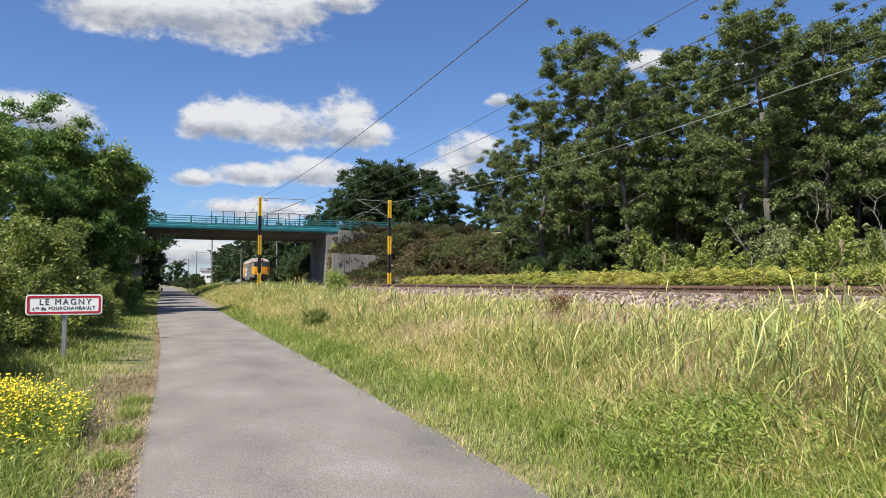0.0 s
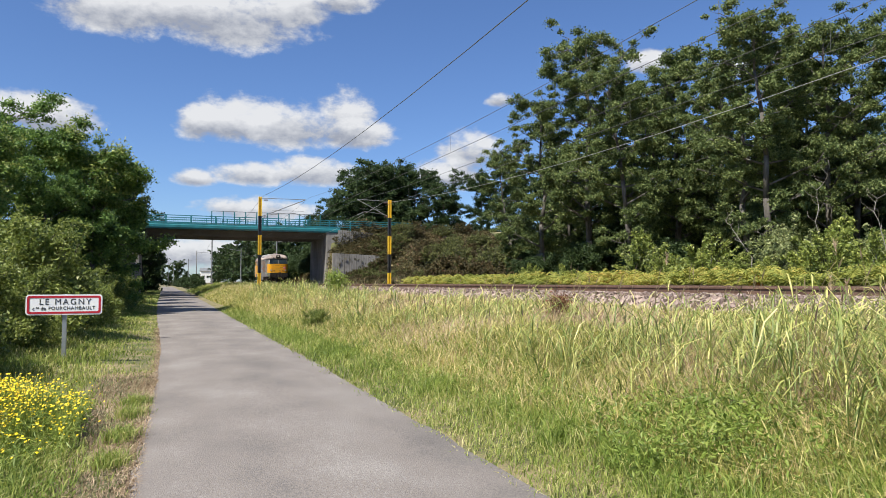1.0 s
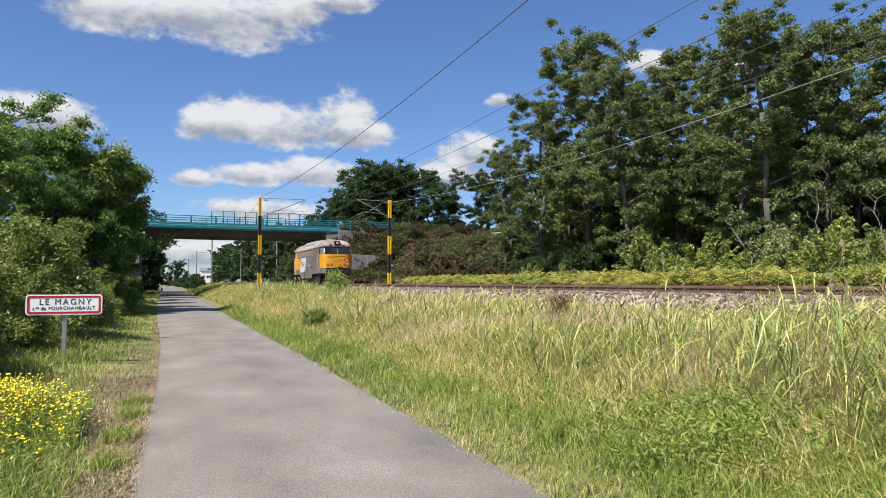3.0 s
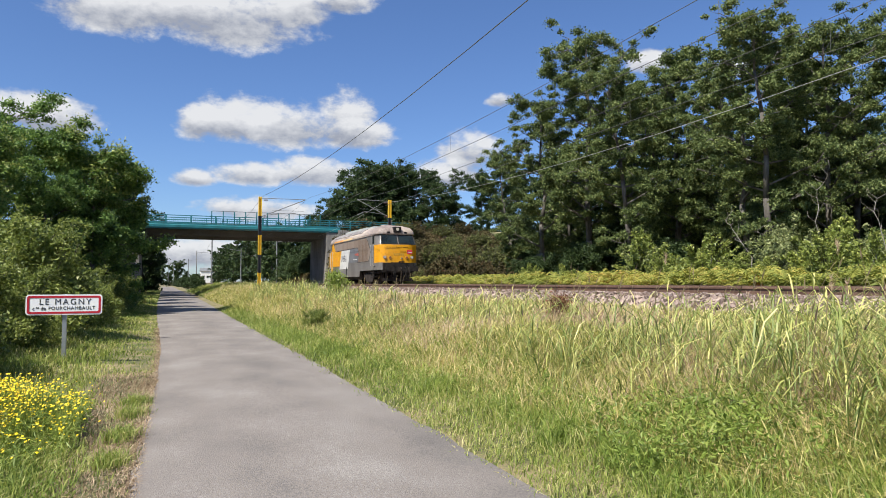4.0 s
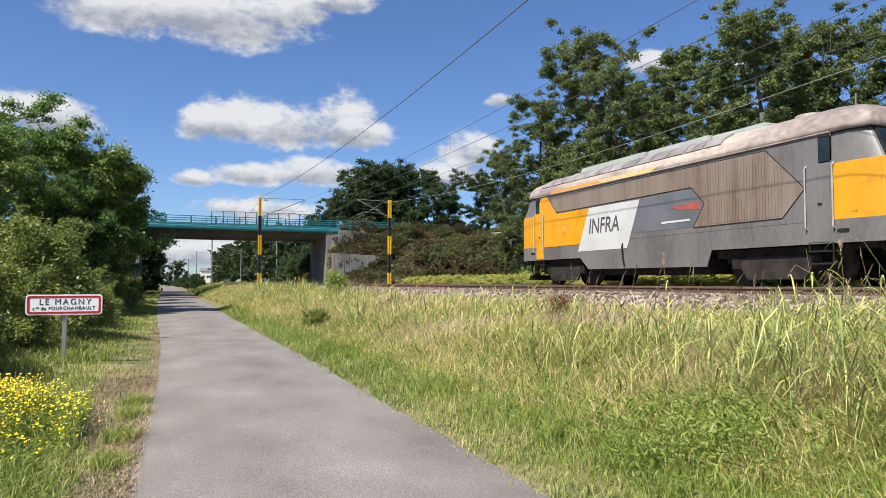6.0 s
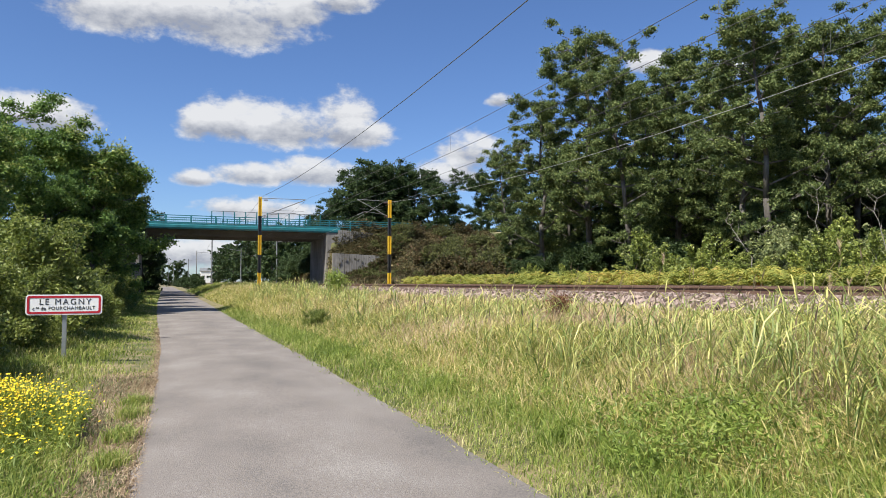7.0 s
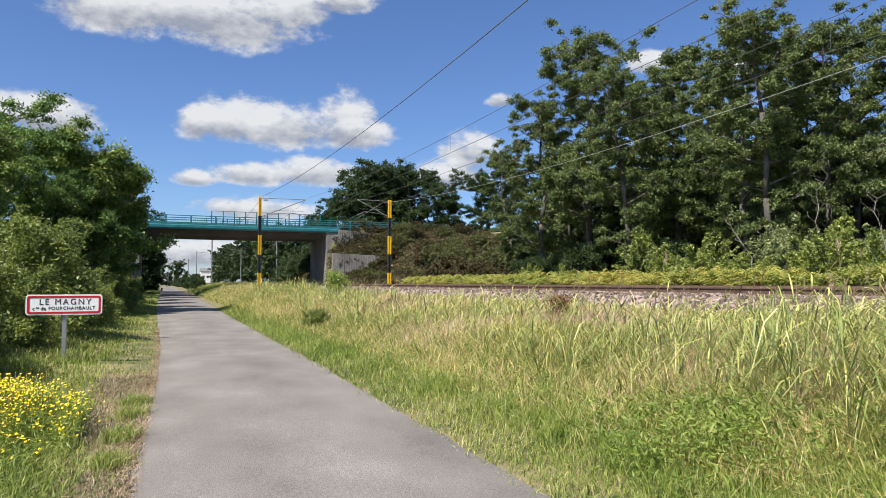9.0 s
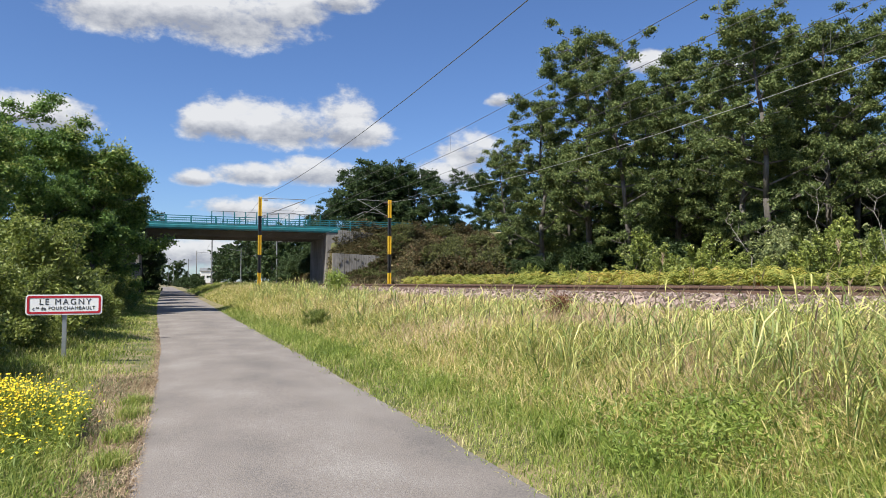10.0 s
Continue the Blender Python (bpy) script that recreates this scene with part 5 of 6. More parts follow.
def build_sign():
    sign = empty("town_sign", -1.83, 15.7, 0.0)
    sign.rotation_euler = (0, 0, radians(-0.5))
    tagged(sign, "white town sign with red border on a galvanised post", "road sign")
    bm = bmesh.new()
    box(bm, -0.04, 0.04, -0.01, 0.07, -0.2, 1.42, 0.008)
    part("post", bm, "galv", sign)
    w, h, zc = 0.685, 0.205, 1.205
    up = lambda pts: [(a, b + zc) for a, b in pts]
    bm = bmesh.new()
    prism(bm, up(rounded(w, h, 0.06)), 1, -0.045, -0.012)
    part("panel", bm, "white", sign, "white reflective panel", False)
    bm = bmesh.new()
    outer, inner = up(rounded(w - 0.026, h - 0.026, 0.045)), up(rounded(w - 0.068, h - 0.066, 0.025))
    lo = [bm.verts.new((a, -0.050, b)) for a, b in outer]
    li = [bm.verts.new((a, -0.050, b)) for a, b in inner]
    for k in range(len(lo)):
        j = (k + 1) % len(lo)
        bm.faces.new((lo[k], lo[j], li[j], li[k]))
    part("border", bm, "red", sign, "crimson border")
    flat = Euler((radians(90), 0, 0)).to_matrix().to_4x4()
    text_part("lettering", "LE MAGNY", 0.168, "ink", sign, (0.015, -0.049, zc + 0.055), flat, "black capital letters", 0.92, 0.0, 1.34)
    text_part("lettering", "FOURCHAMBAULT", 0.096, "ink", sign, (0.135, -0.049, zc - 0.072), flat, "black capital letters", 0.90, 0.0, 1.2)
    text_part("lettering", "de", 0.102, "ink", sign, (-0.375, -0.049, zc - 0.075), flat, "", 0.9, 0.001, 1.05)
    text_part("lettering", "c", 0.102, "ink", sign, (-0.545, -0.049, zc - 0.077), flat, "", 0.9, 0.001)
    text_part("lettering", "ne", 0.06, "ink", sign, (-0.475, -0.049, zc - 0.055), flat, "", 0.9, 0.001)
    for z in (zc - 0.12, zc + 0.12):
        bm = bmesh.new()
        box(bm, -0.3, 0.3, -0.012, 0.0, z - 0.02, z + 0.02)
        box(bm, -0.055, 0.055, 0.0, 0.08, z - 0.025, z + 0.025, 0.006)
        part("clamp", bm, "galv", sign)


# ---- locomotive ----
def ring(hw, ys, nw, yn, z):
    """Plan outline of the body at one height, front towards -y, with round shoulders."""
    half = [(-hw, -ys)]
    for k in range(1, 8):
        s = k / 8
        c = (1 - s) ** 2, 2 * s * (1 - s), s * s
        half.append((-(c[0] * hw + c[1] * (hw - 0.05) + c[2] * nw), -(c[0] * ys + c[1] * (yn - 0.16) + c[2] * yn)))
    half += [(-nw, -yn), (-nw * 0.5, -yn - 0.045), (0, -yn - 0.06)]
    half += [(-x, y) for x, y in half[-2::-1]]
    pts = half + [(x, -y) for x, y in half[::-1]]
    return [(x, y, z) for x, y in pts]


def loft(rings, caps=True):
    bm = bmesh.new()
    vs = [[bm.verts.new(p) for p in r] for r in rings]
    n = len(rings[0])
    for a, b in zip(vs, vs[1:]):
        for k in range(n):
            bm.faces.new((a[k], a[(k + 1) % n], b[(k + 1) % n], b[k]))
    if caps:
        bm.faces.new(vs[0])
        bm.faces.new(vs[-1][::-1])
    return bm


def build_loco():
    loco = empty("locomotive", FAR, 60, RAIL)
    tagged(loco, "grey and yellow diesel locomotive with grimy roof", "locomotive")
    P = lambda name, bm, mat, label="", parent=loco, s=False: part(name, bm, mat, parent, label, s)
    HW, YS, NW, YN = 1.43, 6.95, 1.335, 7.66
    P("underframe", loft([ring(HW, YS, NW, YN, 0.97), ring(HW, YS, NW, YN, 1.49)], False), "loco_grey", "grey lower body band", s=True)
    P("nose_band", loft([ring(HW - 0.004, YS, NW, YN + 0.004, 1.49), ring(HW - 0.004, YS, NW, YN + 0.004, 2.74)], False), "loco_yellow", "chrome yellow cab front", s=True)
    P("cab", loft([ring(HW - 0.02, YS - 0.02, NW - 0.03, YN - 0.03, 2.74), ring(HW - 0.05, YS - 0.1, NW - 0.16, YN - 0.42, 3.50)], False), "loco_grey", "grey window band", s=True)
    P("visor", loft([ring(HW - 0.02, YS - 0.1, NW - 0.10, YN - 0.34, 3.43), ring(HW - 0.0, YS - 0.1, NW - 0.08, YN - 0.30, 3.465)]), "black_steel", "dark visor under the roof edge")
    P("waist_sill", loft([ring(HW - 0.01, YS, NW - 0.01, YN - 0.01, 2.735), ring(HW - 0.02, YS, NW - 0.03, YN - 0.03, 2.75)]), "loco_yellow")
    roof = loft([ring(HW + 0.01, YS - 0.08, NW - 0.10, YN - 0.30, 3.46), ring(HW + 0.0, YS - 0.06, NW - 0.11, YN - 0.32, 3.60), ring(1.37, YS - 0.25, NW - 0.14, YN - 0.36, 3.78), ring(1.18, YS - 0.5, NW - 0.26, YN - 0.55, 3.97),
                 ring(0.86, YS - 0.7, 0.62, YN - 0.95, 4.13), ring(0.4, YS - 0.9, 0.28, YN - 1.6, 4.22), ring(0.05, YS - 1.0, 0.03, YN - 1.9, 4.25)])
    P("roof", roof, "loco_roof", "sooty beige rounded roof", s=True)
    for sx in (-1, 1):
        side = sx * HW

        def plate(name, pts, mat, label="", proud=0.010, back=0.0, parent=loco):
            bm = bmesh.new()
            a, b = side - sx * 0.02 + sx * back, side + sx * proud
            prism(bm, pts, 0, min(a, b), max(a, b))
            return P(name, bm, mat, label, parent)
        plate("side_panel", [(-6.5, 1.49), (6.5, 1.49), (6.5, 3.46), (-6.5, 3.46)], "loco_grey", "grey side wall", 0.006)
        plate("yellow_panel", [(6.56, 1.46), (3.40, 1.46), (2.84, 2.70), (4.95, 2.70), (5.62, 3.42), (6.0, 3.46), (6.5, 2.9), (6.56, 2.74)], "loco_yellow", "yellow painted side panel", 0.012)
        plate("white_panel", [(3.52, 1.20), (0.74, 1.20), (0.09, 2.70), (2.83, 2.70)], "loco_white", "white lettered panel", 0.016)
        plate("grey_panel", [(0.60, 1.66), (-2.2, 1.66), (-2.64, 2.26), (-2.16, 2.74), (0.08, 2.70)], "loco_dark", "dark grey panel", 0.012)
        # the long arrow-shaped louvred panel
        plate("louvre_panel", [(5.55, 3.36), (-4.73, 3.36), (-5.82, 2.28), (-5.19, 1.64), (-2.23, 1.64), (-2.66, 2.27), (-2.16, 2.78), (4.9, 2.74)], "loco_brown", "rust-stained louvred panel", 0.018)
        bm = bmesh.new()
        edge = [(5.55, 3.36), (-4.73, 3.36), (-5.82, 2.28), (-5.19, 1.64), (-2.23, 1.64), (-2.66, 2.27), (-2.16, 2.78), (4.9, 2.74), (5.55, 3.36)]
        tube(bm, [(side + sx * 0.014, a, b) for a, b in edge], 0.011, 6)
        P("panel_edge", bm, "black_steel", "dark raised edging")
        bm = bmesh.new()
        for k in range(26):
            y = -2.8 - 0.095 * k
            top = 3.30 if y > -4.73 else 3.30 - (-4.73 - y) * 1.0
            box(bm, min(side, side + sx * 0.034), max(side, side + sx * 0.034), y - 0.012, y + 0.012, 1.70 if y > -5.1 else 1.70 + (-5.1 - y), top)
        P("louvre", bm, "loco_brown")
        # fascia under the gutter: orange and cream strips
        plate("orange_strip", [(5.4, 3.44), (2.0, 3.44), (2.3, 3.60), (5.3, 3.60)], "loco_orange", "faded orange strip", 0.018)
        plate("cream_strip", [(1.98, 3.44), (-0.36, 3.44), (-0.8, 3.60), (2.28, 3.60)], "loco_cream", "faded cream strip", 0.018)
        plate("skirt", [(3.40, 1.2), (3.39, 0.97), (2.89, 0.56), (-2.7, 0.53), (-2.88, 0.97), (-2.88, 1.2)], "loco_grey", "grey side skirt", 0.008)
        bm = bmesh.new()
        tube(bm, [(side + sx * 0.03, -6.5, 3.47), (side + sx * 0.03, 6.5, 3.47)], 0.022, 6)
        P("gutter", bm, "loco_roof")
        # doors, windows and handrails at both ends
        for e in (-1, 1):
            bm = bmesh.new()
            ya, yb = sorted((e * 5.92, e * 6.46))
            a, b = sorted((side - sx * 0.01, side + sx * 0.014))
            box(bm, a, b, ya, yb, 1.0, 2.72, 0.01)
            door = P("cab_door", bm, "loco_grey" if e < 0 else "loco_yellow", "cab side door")
            bm = bmesh.new()
            ya, yb = sorted((e * 6.18, e * 6.50))
            box(bm, a - 0.001, b + 0.004, ya, yb, 2.80, 3.40, 0.02)
            P("door_window", bm, "glass", "dark cab side window", door)
            bm = bmesh.new()
            box(bm, min(side, side + sx * 0.03), max(side, side + sx * 0.03), e * 6.2 - 0.05, e * 6.2 + 0.05, 1.85, 1.90)
            P("door_handle", bm, "black_steel", "", door)
            for y in (e * 5.86, e * 6.56):
                bm = bmesh.new()
                tube(bm, [(side, y, 1.30), (side + sx * 0.07, y, 1.34), (side + sx * 0.07, y, 2.72), (side, y, 2.78)], 0.018, 6)
                P("handrail", bm, "loco_rail", "pale grab rail")
            bm = bmesh.new()
            for z in (0.80, 0.52):
                box(bm, min(side - sx * 0.25, side + sx * 0.05), max(side - sx * 0.25, side + sx * 0.05), e * 6.2 - 0.3, e * 6.2 + 0.3, z - 0.02, z + 0.02)
            for y in (e * 6.2 - 0.3, e * 6.2 + 0.3):
                rod(bm, (side, y, 1.0), (side, y, 0.5), 0.018)
            P("step_ladder", bm, "black_steel")
            bm = bmesh.new()
            box(bm, min(side, side + sx * 0.012), max(side, side + sx * 0.012), e * 6.75 - 0.14, e * 6.75 + 0.14, 1.20, 1.28)
            P("marker_slot", bm, "rubber")
        # fuel hose hanging from the white panel
        bm = bmesh.new()
        tube(bm, [(side + sx * 0.02, 0.95, 1.36), (side + sx * 0.07, 0.93, 1.22), (side + sx * 0.06, 0.90, 0.85), (side + sx * 0.04, 0.86, 0.62)], 0.028, 6)
        P("hose", bm, "rubber")
    rot = Euler((radians(90), 0, radians(-90))).to_matrix().to_4x4()
    text_part("lettering", "INFRA", 0.74, "infra", loco, (-HW - 0.02, 2.0, 2.02), rot, "dark grey lettering", 0.84, 0.006).data.shear = 0.15
    bm = bmesh.new()
    for y, l in ((4.75, 0.10), (4.55, 0.08), (4.35, 0.12), (4.1, 0.07)):
        box(bm, -HW - 0.018, -HW - 0.012, y, y + l, 1.98, 2.18)
    P("faded_lettering", bm, "loco_orange")
    bm = bmesh.new()
    prism(bm, [(-2.5, 2.12), (-1.6, 2.20), (-1.3, 2.30), (-2.45, 2.36)], 0, -HW - 0.02, -HW - 0.013)
    P("red_flash", bm, "loco_red", "faint red flash")
    bm = bmesh.new()
    box(bm, -HW - 0.02, -HW - 0.013, -2.1, -0.9, 1.84, 1.90)
    P("white_stripe", bm, "loco_white")
    # roof grilles along the rear two thirds
    for sx in (-1, 1):
        for k in range(13):
            y = -3.2 + 0.72 * k
            bm = bmesh.new()
            pts = [(sx * 1.34, 3.80), (sx * 1.17, 3.98), (sx * 0.87, 4.13), (sx * 0.87, 4.17), (sx * 1.19, 4.015), (sx * 1.37, 3.825)]
            prism(bm, [(a, b) for a, b in pts], 1, y, y + 0.66)
            P("roof_grille", bm, "loco_grille", "weathered grey grille")
    for y in (-4.9, 5.2):
        bm = bmesh.new()
        rod(bm, (0, y, 4.2), (0, y, 4.34), 0.42, 0.38, 20)
        P("roof_vent", bm, "loco_roof")
    # raised hatches along the crown of the roof
    for ya, yb, h in ((-4.1, -2.2, 4.30), (-2.1, 0.6, 4.36), (0.7, 4.4, 4.38)):
        bm = bmesh.new()
        box(bm, -0.72, 0.72, ya, yb, 4.10, h, 0.05)
        P("roof_hatch", bm, "loco_hatch", "pale grey roof hatch")
    # weathered pale caps over both cabs, with a rounded brow
    for e in (-1, 1):
        for sx in (-1, 1):
            bm = bmesh.new()
            box(bm, *sorted((sx * 0.52, sx * 0.74)), *sorted((e * 7.2, e * 7.42)), 3.56, 3.68, 0.02)
            P("brow_lamp", bm, "black_steel", "small dark lamp under the brow")
    bm = bmesh.new()
    rod(bm, (0.05, -6.05, 4.1), (0.05, -6.05, 4.62), 0.02, 0.015)
    P("antenna", bm, "loco_roof")
    for e in (-1, 1):
        yf = e * (YN + 0.055)
        front = lambda z, d=0.0: e * (YN + 0.02 - (max(z, 2.74) - 2.74) / 0.76 * 0.39 + d)

        def slab(name, pts, mat, label="", d=0.02, parent=loco):
            bm = bmesh.new()
            f = [bm.verts.new((x, front(z, d + 0.035 * (1 - (x / 1.15) ** 2)), z)) for x, z in pts]
            b = [bm.verts.new((x, front(z, -0.12), z)) for x, z in pts]
            bm.faces.new(f)
            n = len(f)
            for k in range(n):
                bm.faces.new((f[k], b[k], b[(k + 1) % n], f[(k + 1) % n]))
            return P(name, bm, mat, label, parent)
        for sx in (-1, 1):
            slab("window_rubber", [(sx * 0.04, 2.80), (sx * 1.25, 2.80), (sx * 1.14, 3.46), (sx * 0.05, 3.47)], "rubber", "black window seal", 0.015)
            slab("windscreen", [(sx * 0.09, 2.85), (sx * 1.20, 2.85), (sx * 1.10, 3.41), (sx * 0.10, 3.42)], "glass", "dark raked windscreen", 0.024)
            bm = bmesh.new()
            tube(bm, [(sx * 0.55, front(3.5, 0.03), 3.52), (sx * 0.75, front(3.3, 0.06), 3.26), (sx * 0.95, front(3.2, 0.05), 3.15)], 0.014, 5)
            box(bm, sx * 0.5 - 0.11, sx * 0.5 + 0.11, *sorted((front(3.5, -0.1), front(3.5, 0.10))), 3.47, 3.57)
            P("wiper", bm, "rubber")
            # lamps
            for x, r, m in ((1.0, 0.085, "glow" if e < 0 else "chrome"), (0.61, 0.07, "lens_red")):
                bm = bmesh.new()
                rod(bm, (sx * x, yf - e * 0.12, 1.86), (sx * x, yf + e * 0.05, 1.86), r + 0.03, r + 0.025, 20)
                lamp = P("headlamp" if x > 0.9 else "tail_lamp", bm, "steel_dull" if x > 0.9 else "brass", "round lamp housing")
                bm = bmesh.new()
                rod(bm, (sx * x, yf + e * 0.04, 1.86), (sx * x, yf + e * 0.062, 1.86), r, r * 0.9, 20)
                P("lens", bm, m, "", lamp)
            # buffers with wide rectangular heads
            bm = bmesh.new()
            rod(bm, (sx * 0.875, e * 7.7, 1.06), (sx * 0.875, e * 8.42, 1.06), 0.15, 0.12, 14)
            buf = P("buffer", bm, "black_steel", "black buffer with wide head")
            bm = bmesh.new()
            box(bm, sx * 0.875 - 0.31, sx * 0.875 + 0.31, *sorted((e * 8.40, e * 8.50)), 0.87, 1.25, 0.03)
            P("buffer_head", bm, "black_steel", "", buf)
            # hoses
            for k, dx in enumerate((0.42, 0.60)):
                bm = bmesh.new()
                pts = [(sx * dx, e * 7.9, 1.22), (sx * dx, e * 8.12, 1.12), (sx * (dx + 0.06), e * 8.2, 0.75), (sx * (dx + 0.02), e * 8.16, 0.48), (sx * (dx - 0.10), e * 8.1, 0.40), (sx * (dx - 0.16), e * 8.05, 0.55), (sx * (dx - 0.14), e * 7.95, 0.80)]
                tube(bm, pts, 0.026, 6)
                P("brake_hose", bm, "bogie" if k else "rubber", "looped brake hose")
            bm = bmesh.new()
            box(bm, sx * 1.38 - 0.05, sx * 1.38 + 0.05, e * 7.0 - 0.1, e * 7.0 + 0.1, 1.62, 1.74, 0.02)
            P("side_bracket", bm, "loco_yellow")
        bm = bmesh.new()
        box(bm, -0.27, 0.27, *sorted((e * 6.2, e * 7.52)), 3.62, 4.02, 0.03)
        hl = P("roof_headlamp", bm, "black_steel", "dark box with the top headlamp")
        bm = bmesh.new()
        yy = e * 7.52
        rod(bm, (0, yy - e * 0.02, 3.84), (0, yy + e * 0.03, 3.84), 0.12, 0.10, 18)
        P("lens", bm, "glow" if e < 0 else "chrome", "", hl)
        # footboard, grab bar, step on the yellow front
        bm = bmesh.new()
        tube(bm, [(-1.05, yf, 2.60), (-1.05, yf + e * 0.02, 2.56), (0.05, yf + e * 0.03, 2.56), (0.05, yf, 2.60)], 0.009, 6)
        tube(bm, [(-0.2, yf + e * 0.01, 2.58), (0.75, yf + e * 0.01, 2.58)], 0.009, 5)
        tube(bm, [(0.1, yf + e * 0.02, 2.26), (0.72, yf + e * 0.02, 2.26)], 0.008, 5)
        P("grab_bar", bm, "black_steel")
        bm = bmesh.new()
        box(bm, 0.02, 0.42, *sorted((yf - e * 0.05, yf + e * 0.10)), 1.52, 1.58, 0.01)
        box(bm, -0.55, 0.1, *sorted((yf - e * 0.05, yf + e * 0.012)), 1.485, 1.51)
        P("front_step", bm, "black_steel")
        bm = bmesh.new()
        rod(bm, (0.22, yf - e * 0.05, 1.80), (0.22, yf + e * 0.08, 1.80), 0.07, 0.06, 12)
        P("jumper_socket", bm, "chrome")
        bm = bmesh.new()
        prism(bm, [(0.62, 2.12), (1.0, 2.10), (1.04, 2.36), (0.64, 2.40)], 1, *sorted((yf - e * 0.08, yf - e * 0.0)))
        logo = P("emblem", bm, "logo", "carmine emblem with a pale bar")
        bm = bmesh.new()
        prism(bm, [(0.68, 2.19), (0.98, 2.17), (0.99, 2.24), (0.69, 2.27)], 1, *sorted((yf - e * 0.002, yf + e * 0.004)))
        P("emblem_bar", bm, "loco_white", "", logo)
        bm = bmesh.new()
        for k in range(6):
            x = -0.36 + 0.135 * k
            box(bm, x, x + 0.10, *sorted((yf - e * 0.02, yf + e * 0.012)), 1.99, 2.14)
        P("numerals", bm, "brass", "worn raised numerals")
        # buffer beam, coupling and plough
        bm = bmesh.new()
        box(bm, -1.14, 1.14, *sorted((e * 7.35, e * 7.82)), 0.80, 1.475, 0.03)
        P("buffer_beam", bm, "black_steel", "greasy black buffer beam")
        bm = bmesh.new()
        prism(bm, [(-1.15, 0.2), (1.15, 0.2), (1.05, 0.40), (-1.05, 0.40)], 1, *sorted((e * 7.55, e * 7.62)))
        for x in (-0.8, 0.8):
            box(bm, x - 0.06, x + 0.06, *sorted((e * 7.4, e * 7.6)), 0.4, 0.9)
        P("rail_guard", bm, "black_steel")
        bm = bmesh.new()
        box(bm, -0.12, 0.12, *sorted((e * 7.9, e * 8.05)), 0.90, 1.20, 0.02)
        tube(bm, [(0, e * 8.0, 1.05), (0.03, e * 8.3, 1.12), (0.0, e * 8.36, 1.0), (0, e * 8.2, 0.92)], 0.05, 8)
        tube(bm, [(0.02, e * 8.22, 1.0), (0.05, e * 8.27, 0.7), (0.05, e * 8.2, 0.45)], 0.04, 6)
        P("coupling", bm, "bogie", "steel screw coupling")
        # bogie
        yc = e * 4.75
        bog = empty("bogie")
        bog.parent = loco
        for sx in (-1, 1):
            bm = bmesh.new()
            prism(bm, [(yc - 1.95, 0.75), (yc - 1.95, 0.95), (yc + 1.95, 0.95), (yc + 1.95, 0.75), (yc + 0.75, 0.62), (yc - 0.75, 0.62)], 0, *sorted((sx * 1.02, sx * 1.14)))
            P("side_frame", bm, "bogie", "dusty bogie side frame", bog)
            bm = bmesh.new()
            prism(bm, [(yc - 1.25, 0.74), (yc + 1.25, 0.74), (yc + 0.85, 0.17), (yc - 0.85, 0.17)], 0, *sorted((sx * 1.16, sx * 1.24)))
            P("brake_cover", bm, "bogie", "trapezoid dusty steel plate", bog)
            for a in (-1.2, 1.2):
                bm = bmesh.new()
                box(bm, *sorted((sx * 1.0, sx * 1.26)), yc + a - 0.16, yc + a + 0.16, 0.42, 0.74, 0.03)
                rod(bm, (sx * 1.1, yc + a - 0.3, 0.6), (sx * 1.1, yc + a - 0.3, 0.95), 0.09, n=10)
                rod(bm, (sx * 1.1, yc + a + 0.3, 0.6), (sx * 1.1, yc + a + 0.3, 0.95), 0.09, n=10)
                P("axle_box", bm, "black_steel", "", bog)
        for a in (-1.2, 1.2):
            bm = bmesh.new()
            for sx in (-1, 1):
                rod(bm, (sx * 0.69, 0, 0), (sx * 0.83, 0, 0), 0.575, 0.565, 36)
                rod(bm, (sx * 0.67, 0, 0), (sx * 0.70, 0, 0), 0.605, 0.605, 36)
                for k in range(6):
                    c, s_ = math.cos(k * 1.047), math.sin(k * 1.047)
                    rod(bm, (sx * 0.82, 0.3 * c, 0.3 * s_), (sx * 0.85, 0.3 * c, 0.3 * s_), 0.07, n=8)
            rod(bm, (-1.05, 0, 0), (1.05, 0, 0), 0.09, n=12)
            ws = P("wheelset", bm, "bogie", "dusty steel wheelset", bog)
            ws.location = (0, yc + a, 0.575)
            WHEELS.append((ws, yc + a))
    bm = bmesh.new()
    box(bm, -1.1, 1.1, -2.5, 2.5, 0.35, 0.97, 0.08)
    P("fuel_tank", bm, "black_steel", "black tank under the frame")
    bm = bmesh.new()
    box(bm, -1.05, 1.05, -7.3, 7.3, 0.86, 1.0)
    P("chassis", bm, "black_steel")
    return loco


WHEELS = []


# ---- far house under the bridge ----
def build_house(x, y, w, h, label):
    house = empty("house", x, y, float(ground_z(x, y)))
    tagged(house, label, "house", "far houses")
    bm = bmesh.new()
    box(bm, -w / 2, w / 2, 0, 8, -0.5, h)
    part("wall", bm, "house", house)
    bm = bmesh.new()
    prism(bm, [(-0.4, h), (8.4, h), (4, h + 1.6)], 0, -w / 2 - 0.3, w / 2 + 0.3)
    part("roof", bm, "steel_dull", house)
    for k in range(4):
        bm = bmesh.new()
        a = -w / 2 + w * (k + 0.5) / 4
        box(bm, a - 0.5, a + 0.5, -0.06, 0.02, h * 0.4, h * 0.4 + 1.2)
        part("window", bm, "glass", house)


# ---- car on the bridge ----
CAR_WHEELS = []


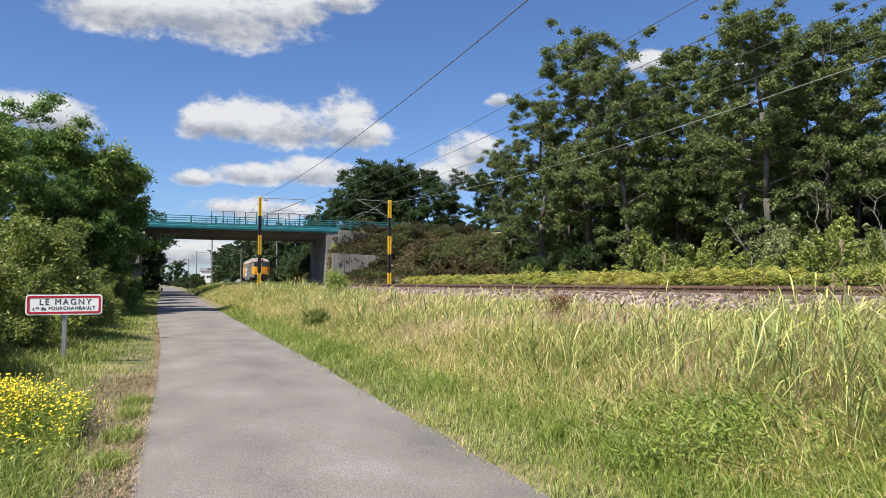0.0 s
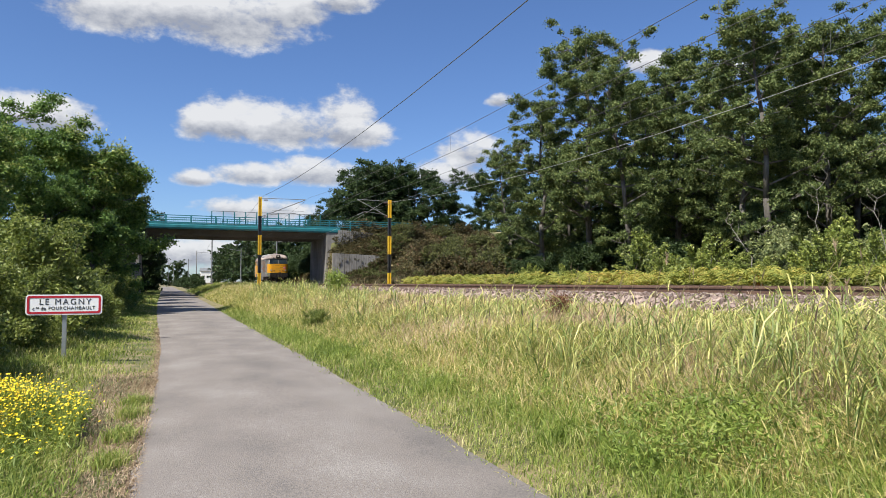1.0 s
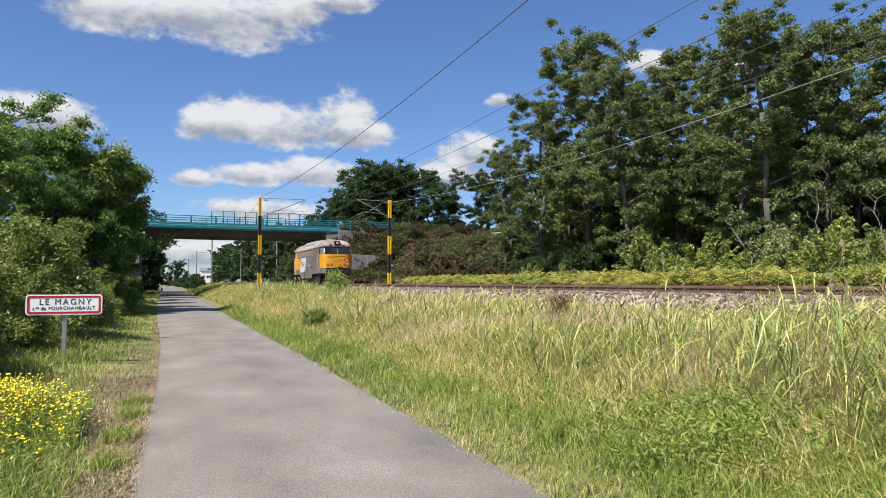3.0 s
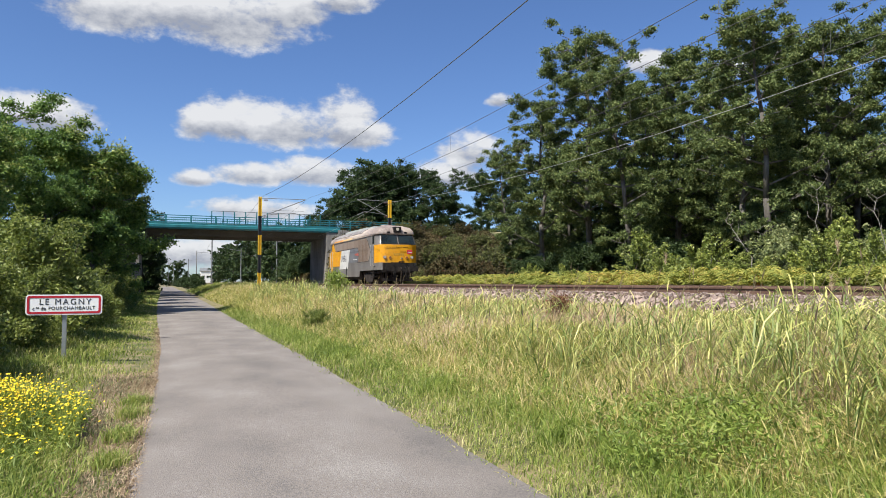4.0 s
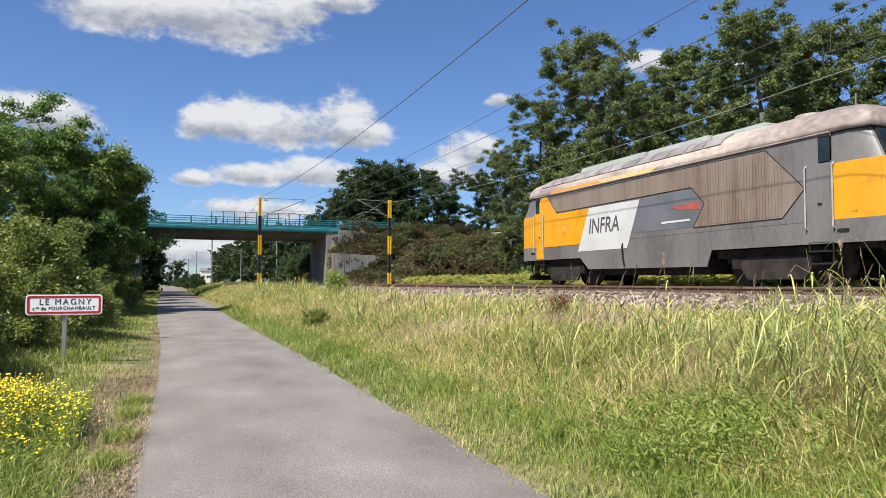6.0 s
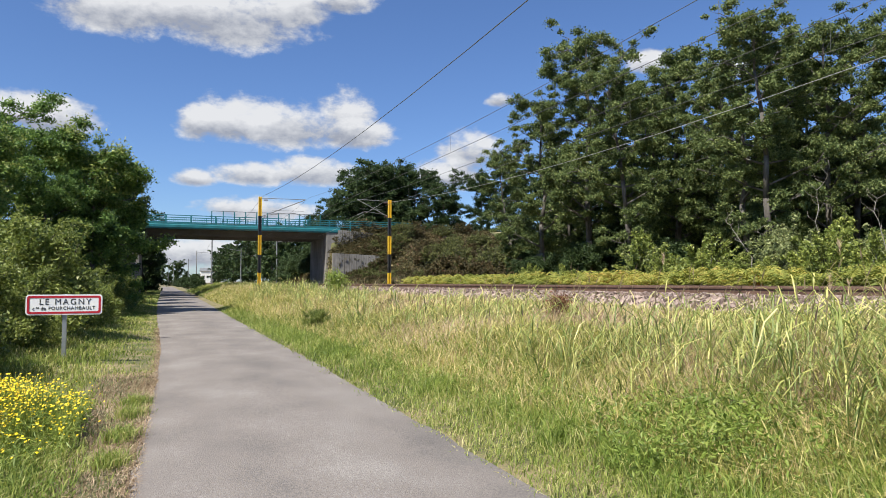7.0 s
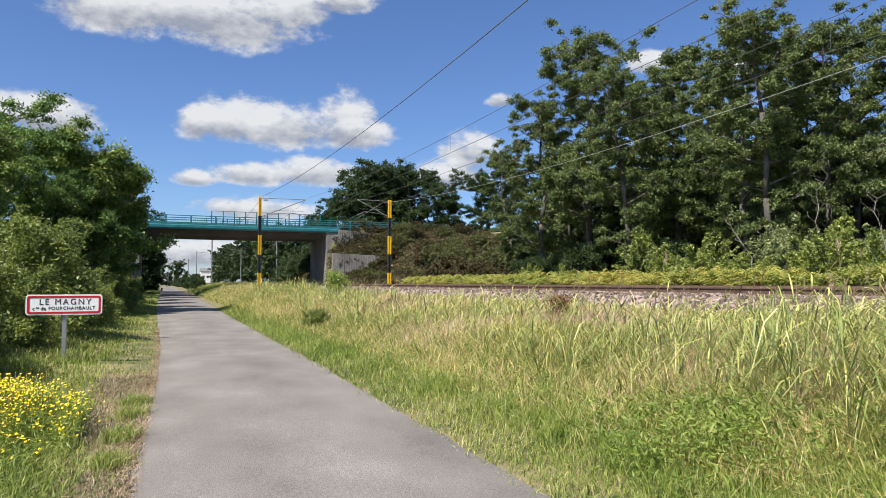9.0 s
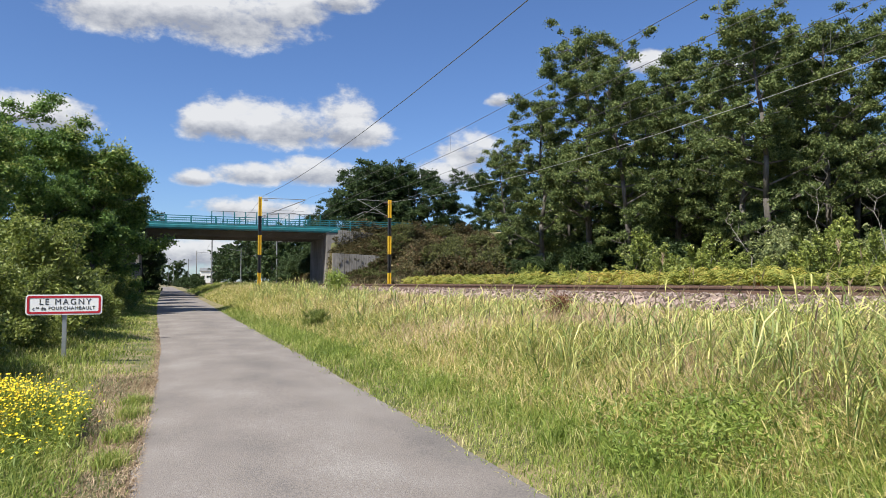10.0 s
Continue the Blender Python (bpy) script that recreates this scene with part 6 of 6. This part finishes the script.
def build_car():
    """Small hatchback, its front towards -x."""
    car = empty("car", 40, 91.4, ROAD)
    tagged(car, "dark grey hatchback driving over the bridge", "car")
    bm = bmesh.new()
    prism(bm, [(-2.02, 0.30), (-2.06, 0.55), (-1.95, 0.74), (-1.05, 0.90), (1.75, 0.94), (2.02, 0.80), (2.04, 0.34), (1.7, 0.22), (-1.7, 0.22)], 1, -0.86, 0.86)
    bmesh.ops.bevel(bm, geom=list(bm.edges), offset=0.05, segments=2, affect="EDGES")
    part("body", bm, "car_paint", car)
    bm = bmesh.new()
    prism(bm, [(-1.10, 0.88), (-0.35, 1.40), (0.25, 1.47), (1.25, 1.42), (1.80, 0.92)], 1, -0.70, 0.70)
    bmesh.ops.bevel(bm, geom=list(bm.edges), offset=0.06, segments=2, affect="EDGES")
    cabin = part("cabin", bm, "car_paint", car)
    for sy in (-1, 1):
        for pts in ([(-0.88, 0.95), (-0.32, 1.34), (0.15, 1.38), (0.15, 0.95)], [(0.24, 0.95), (0.24, 1.38), (1.12, 1.34), (1.45, 0.98)]):
            bm = bmesh.new()
            prism(bm, pts, 1, *sorted((sy * 0.68, sy * 0.708)))
            part("side_window", bm, "glass", cabin, "dark side window")
        for x in (-1.27, 1.25):
            bm = bmesh.new()
            rod(bm, (0, -0.10, 0), (0, 0.10, 0), 0.31, n=24)
            wheel = part("wheel", bm, "rubber", car)
            wheel.location = (x, sy * 0.78, 0.31)
            CAR_WHEELS.append((wheel, x, sy * 0.78))
            bm = bmesh.new()
            rod(bm, (0, -0.108, 0), (0, 0.108, 0), 0.19, n=16)
            part("rim", bm, "galv", wheel)
        bm = bmesh.new()
        box(bm, -2.05, -1.86, *sorted((sy * 0.52, sy * 0.82)), 0.60, 0.72, 0.02)
        part("headlight", bm, "chrome", car)
        bm = bmesh.new()
        box(bm, 1.90, 2.05, *sorted((sy * 0.58, sy * 0.84)), 0.62, 0.78, 0.02)
        part("tail_light", bm, "red", car)
    return car


CAR = build_car()
build_sign()
LOCO = build_loco()
build_house(22.6, 372, 9, 6.0, "pale rendered house far down the line")


# ---- motion ----
SPEED = 17.8        # metres a second, the locomotive
VCAR, XCAR = 18.7, 2.9   # the car: metres a second, and its place at 5.5 s


def motions():
    where = lambda t: 26.0 - SPEED * (t - 5.5)
    times = [0, 0.05, 0.1, 0.2] + [0.5 * k for k in range(1, 20)] + [9.8, 9.9, 9.95, 10.0]
    walk(LOCO, [(t, pose(FAR, where(t), RAIL)) for t in times])
    drive = lambda t: XCAR - VCAR * (t - 5.5)
    walk(CAR, [(0.5 * k, pose(drive(0.5 * k), 91.4, ROAD)) for k in range(21)])
    for wheel, x, y in CAR_WHEELS:
        walk(wheel, [(k / 60, Matrix.Translation((x, y, 0.31)) @ Matrix.Rotation(-VCAR * k / 60 / 0.31, 4, "Y")) for k in range(601)])
    for k, (reed, x, y, z) in enumerate(REEDS):
        swing = lambda t: (0.9 * math.sin(2.1 * t + k), 1.5 * math.sin(1.7 * t + 0.8 * k) + 0.6 * math.sin(4.3 * t + 2 * k))
        walk(reed, [(0.25 * j, pose(x, y, z, *swing(0.25 * j), 0)) for j in range(41)])
    for ws, y in WHEELS:
        rows = []
        for k in range(301):
            t = k / 30
            rows.append((t, Matrix.Translation((0, y, 0.575)) @ Matrix.Rotation(SPEED * t / 0.575, 4, "X")))
        walk(ws, rows)


motions()
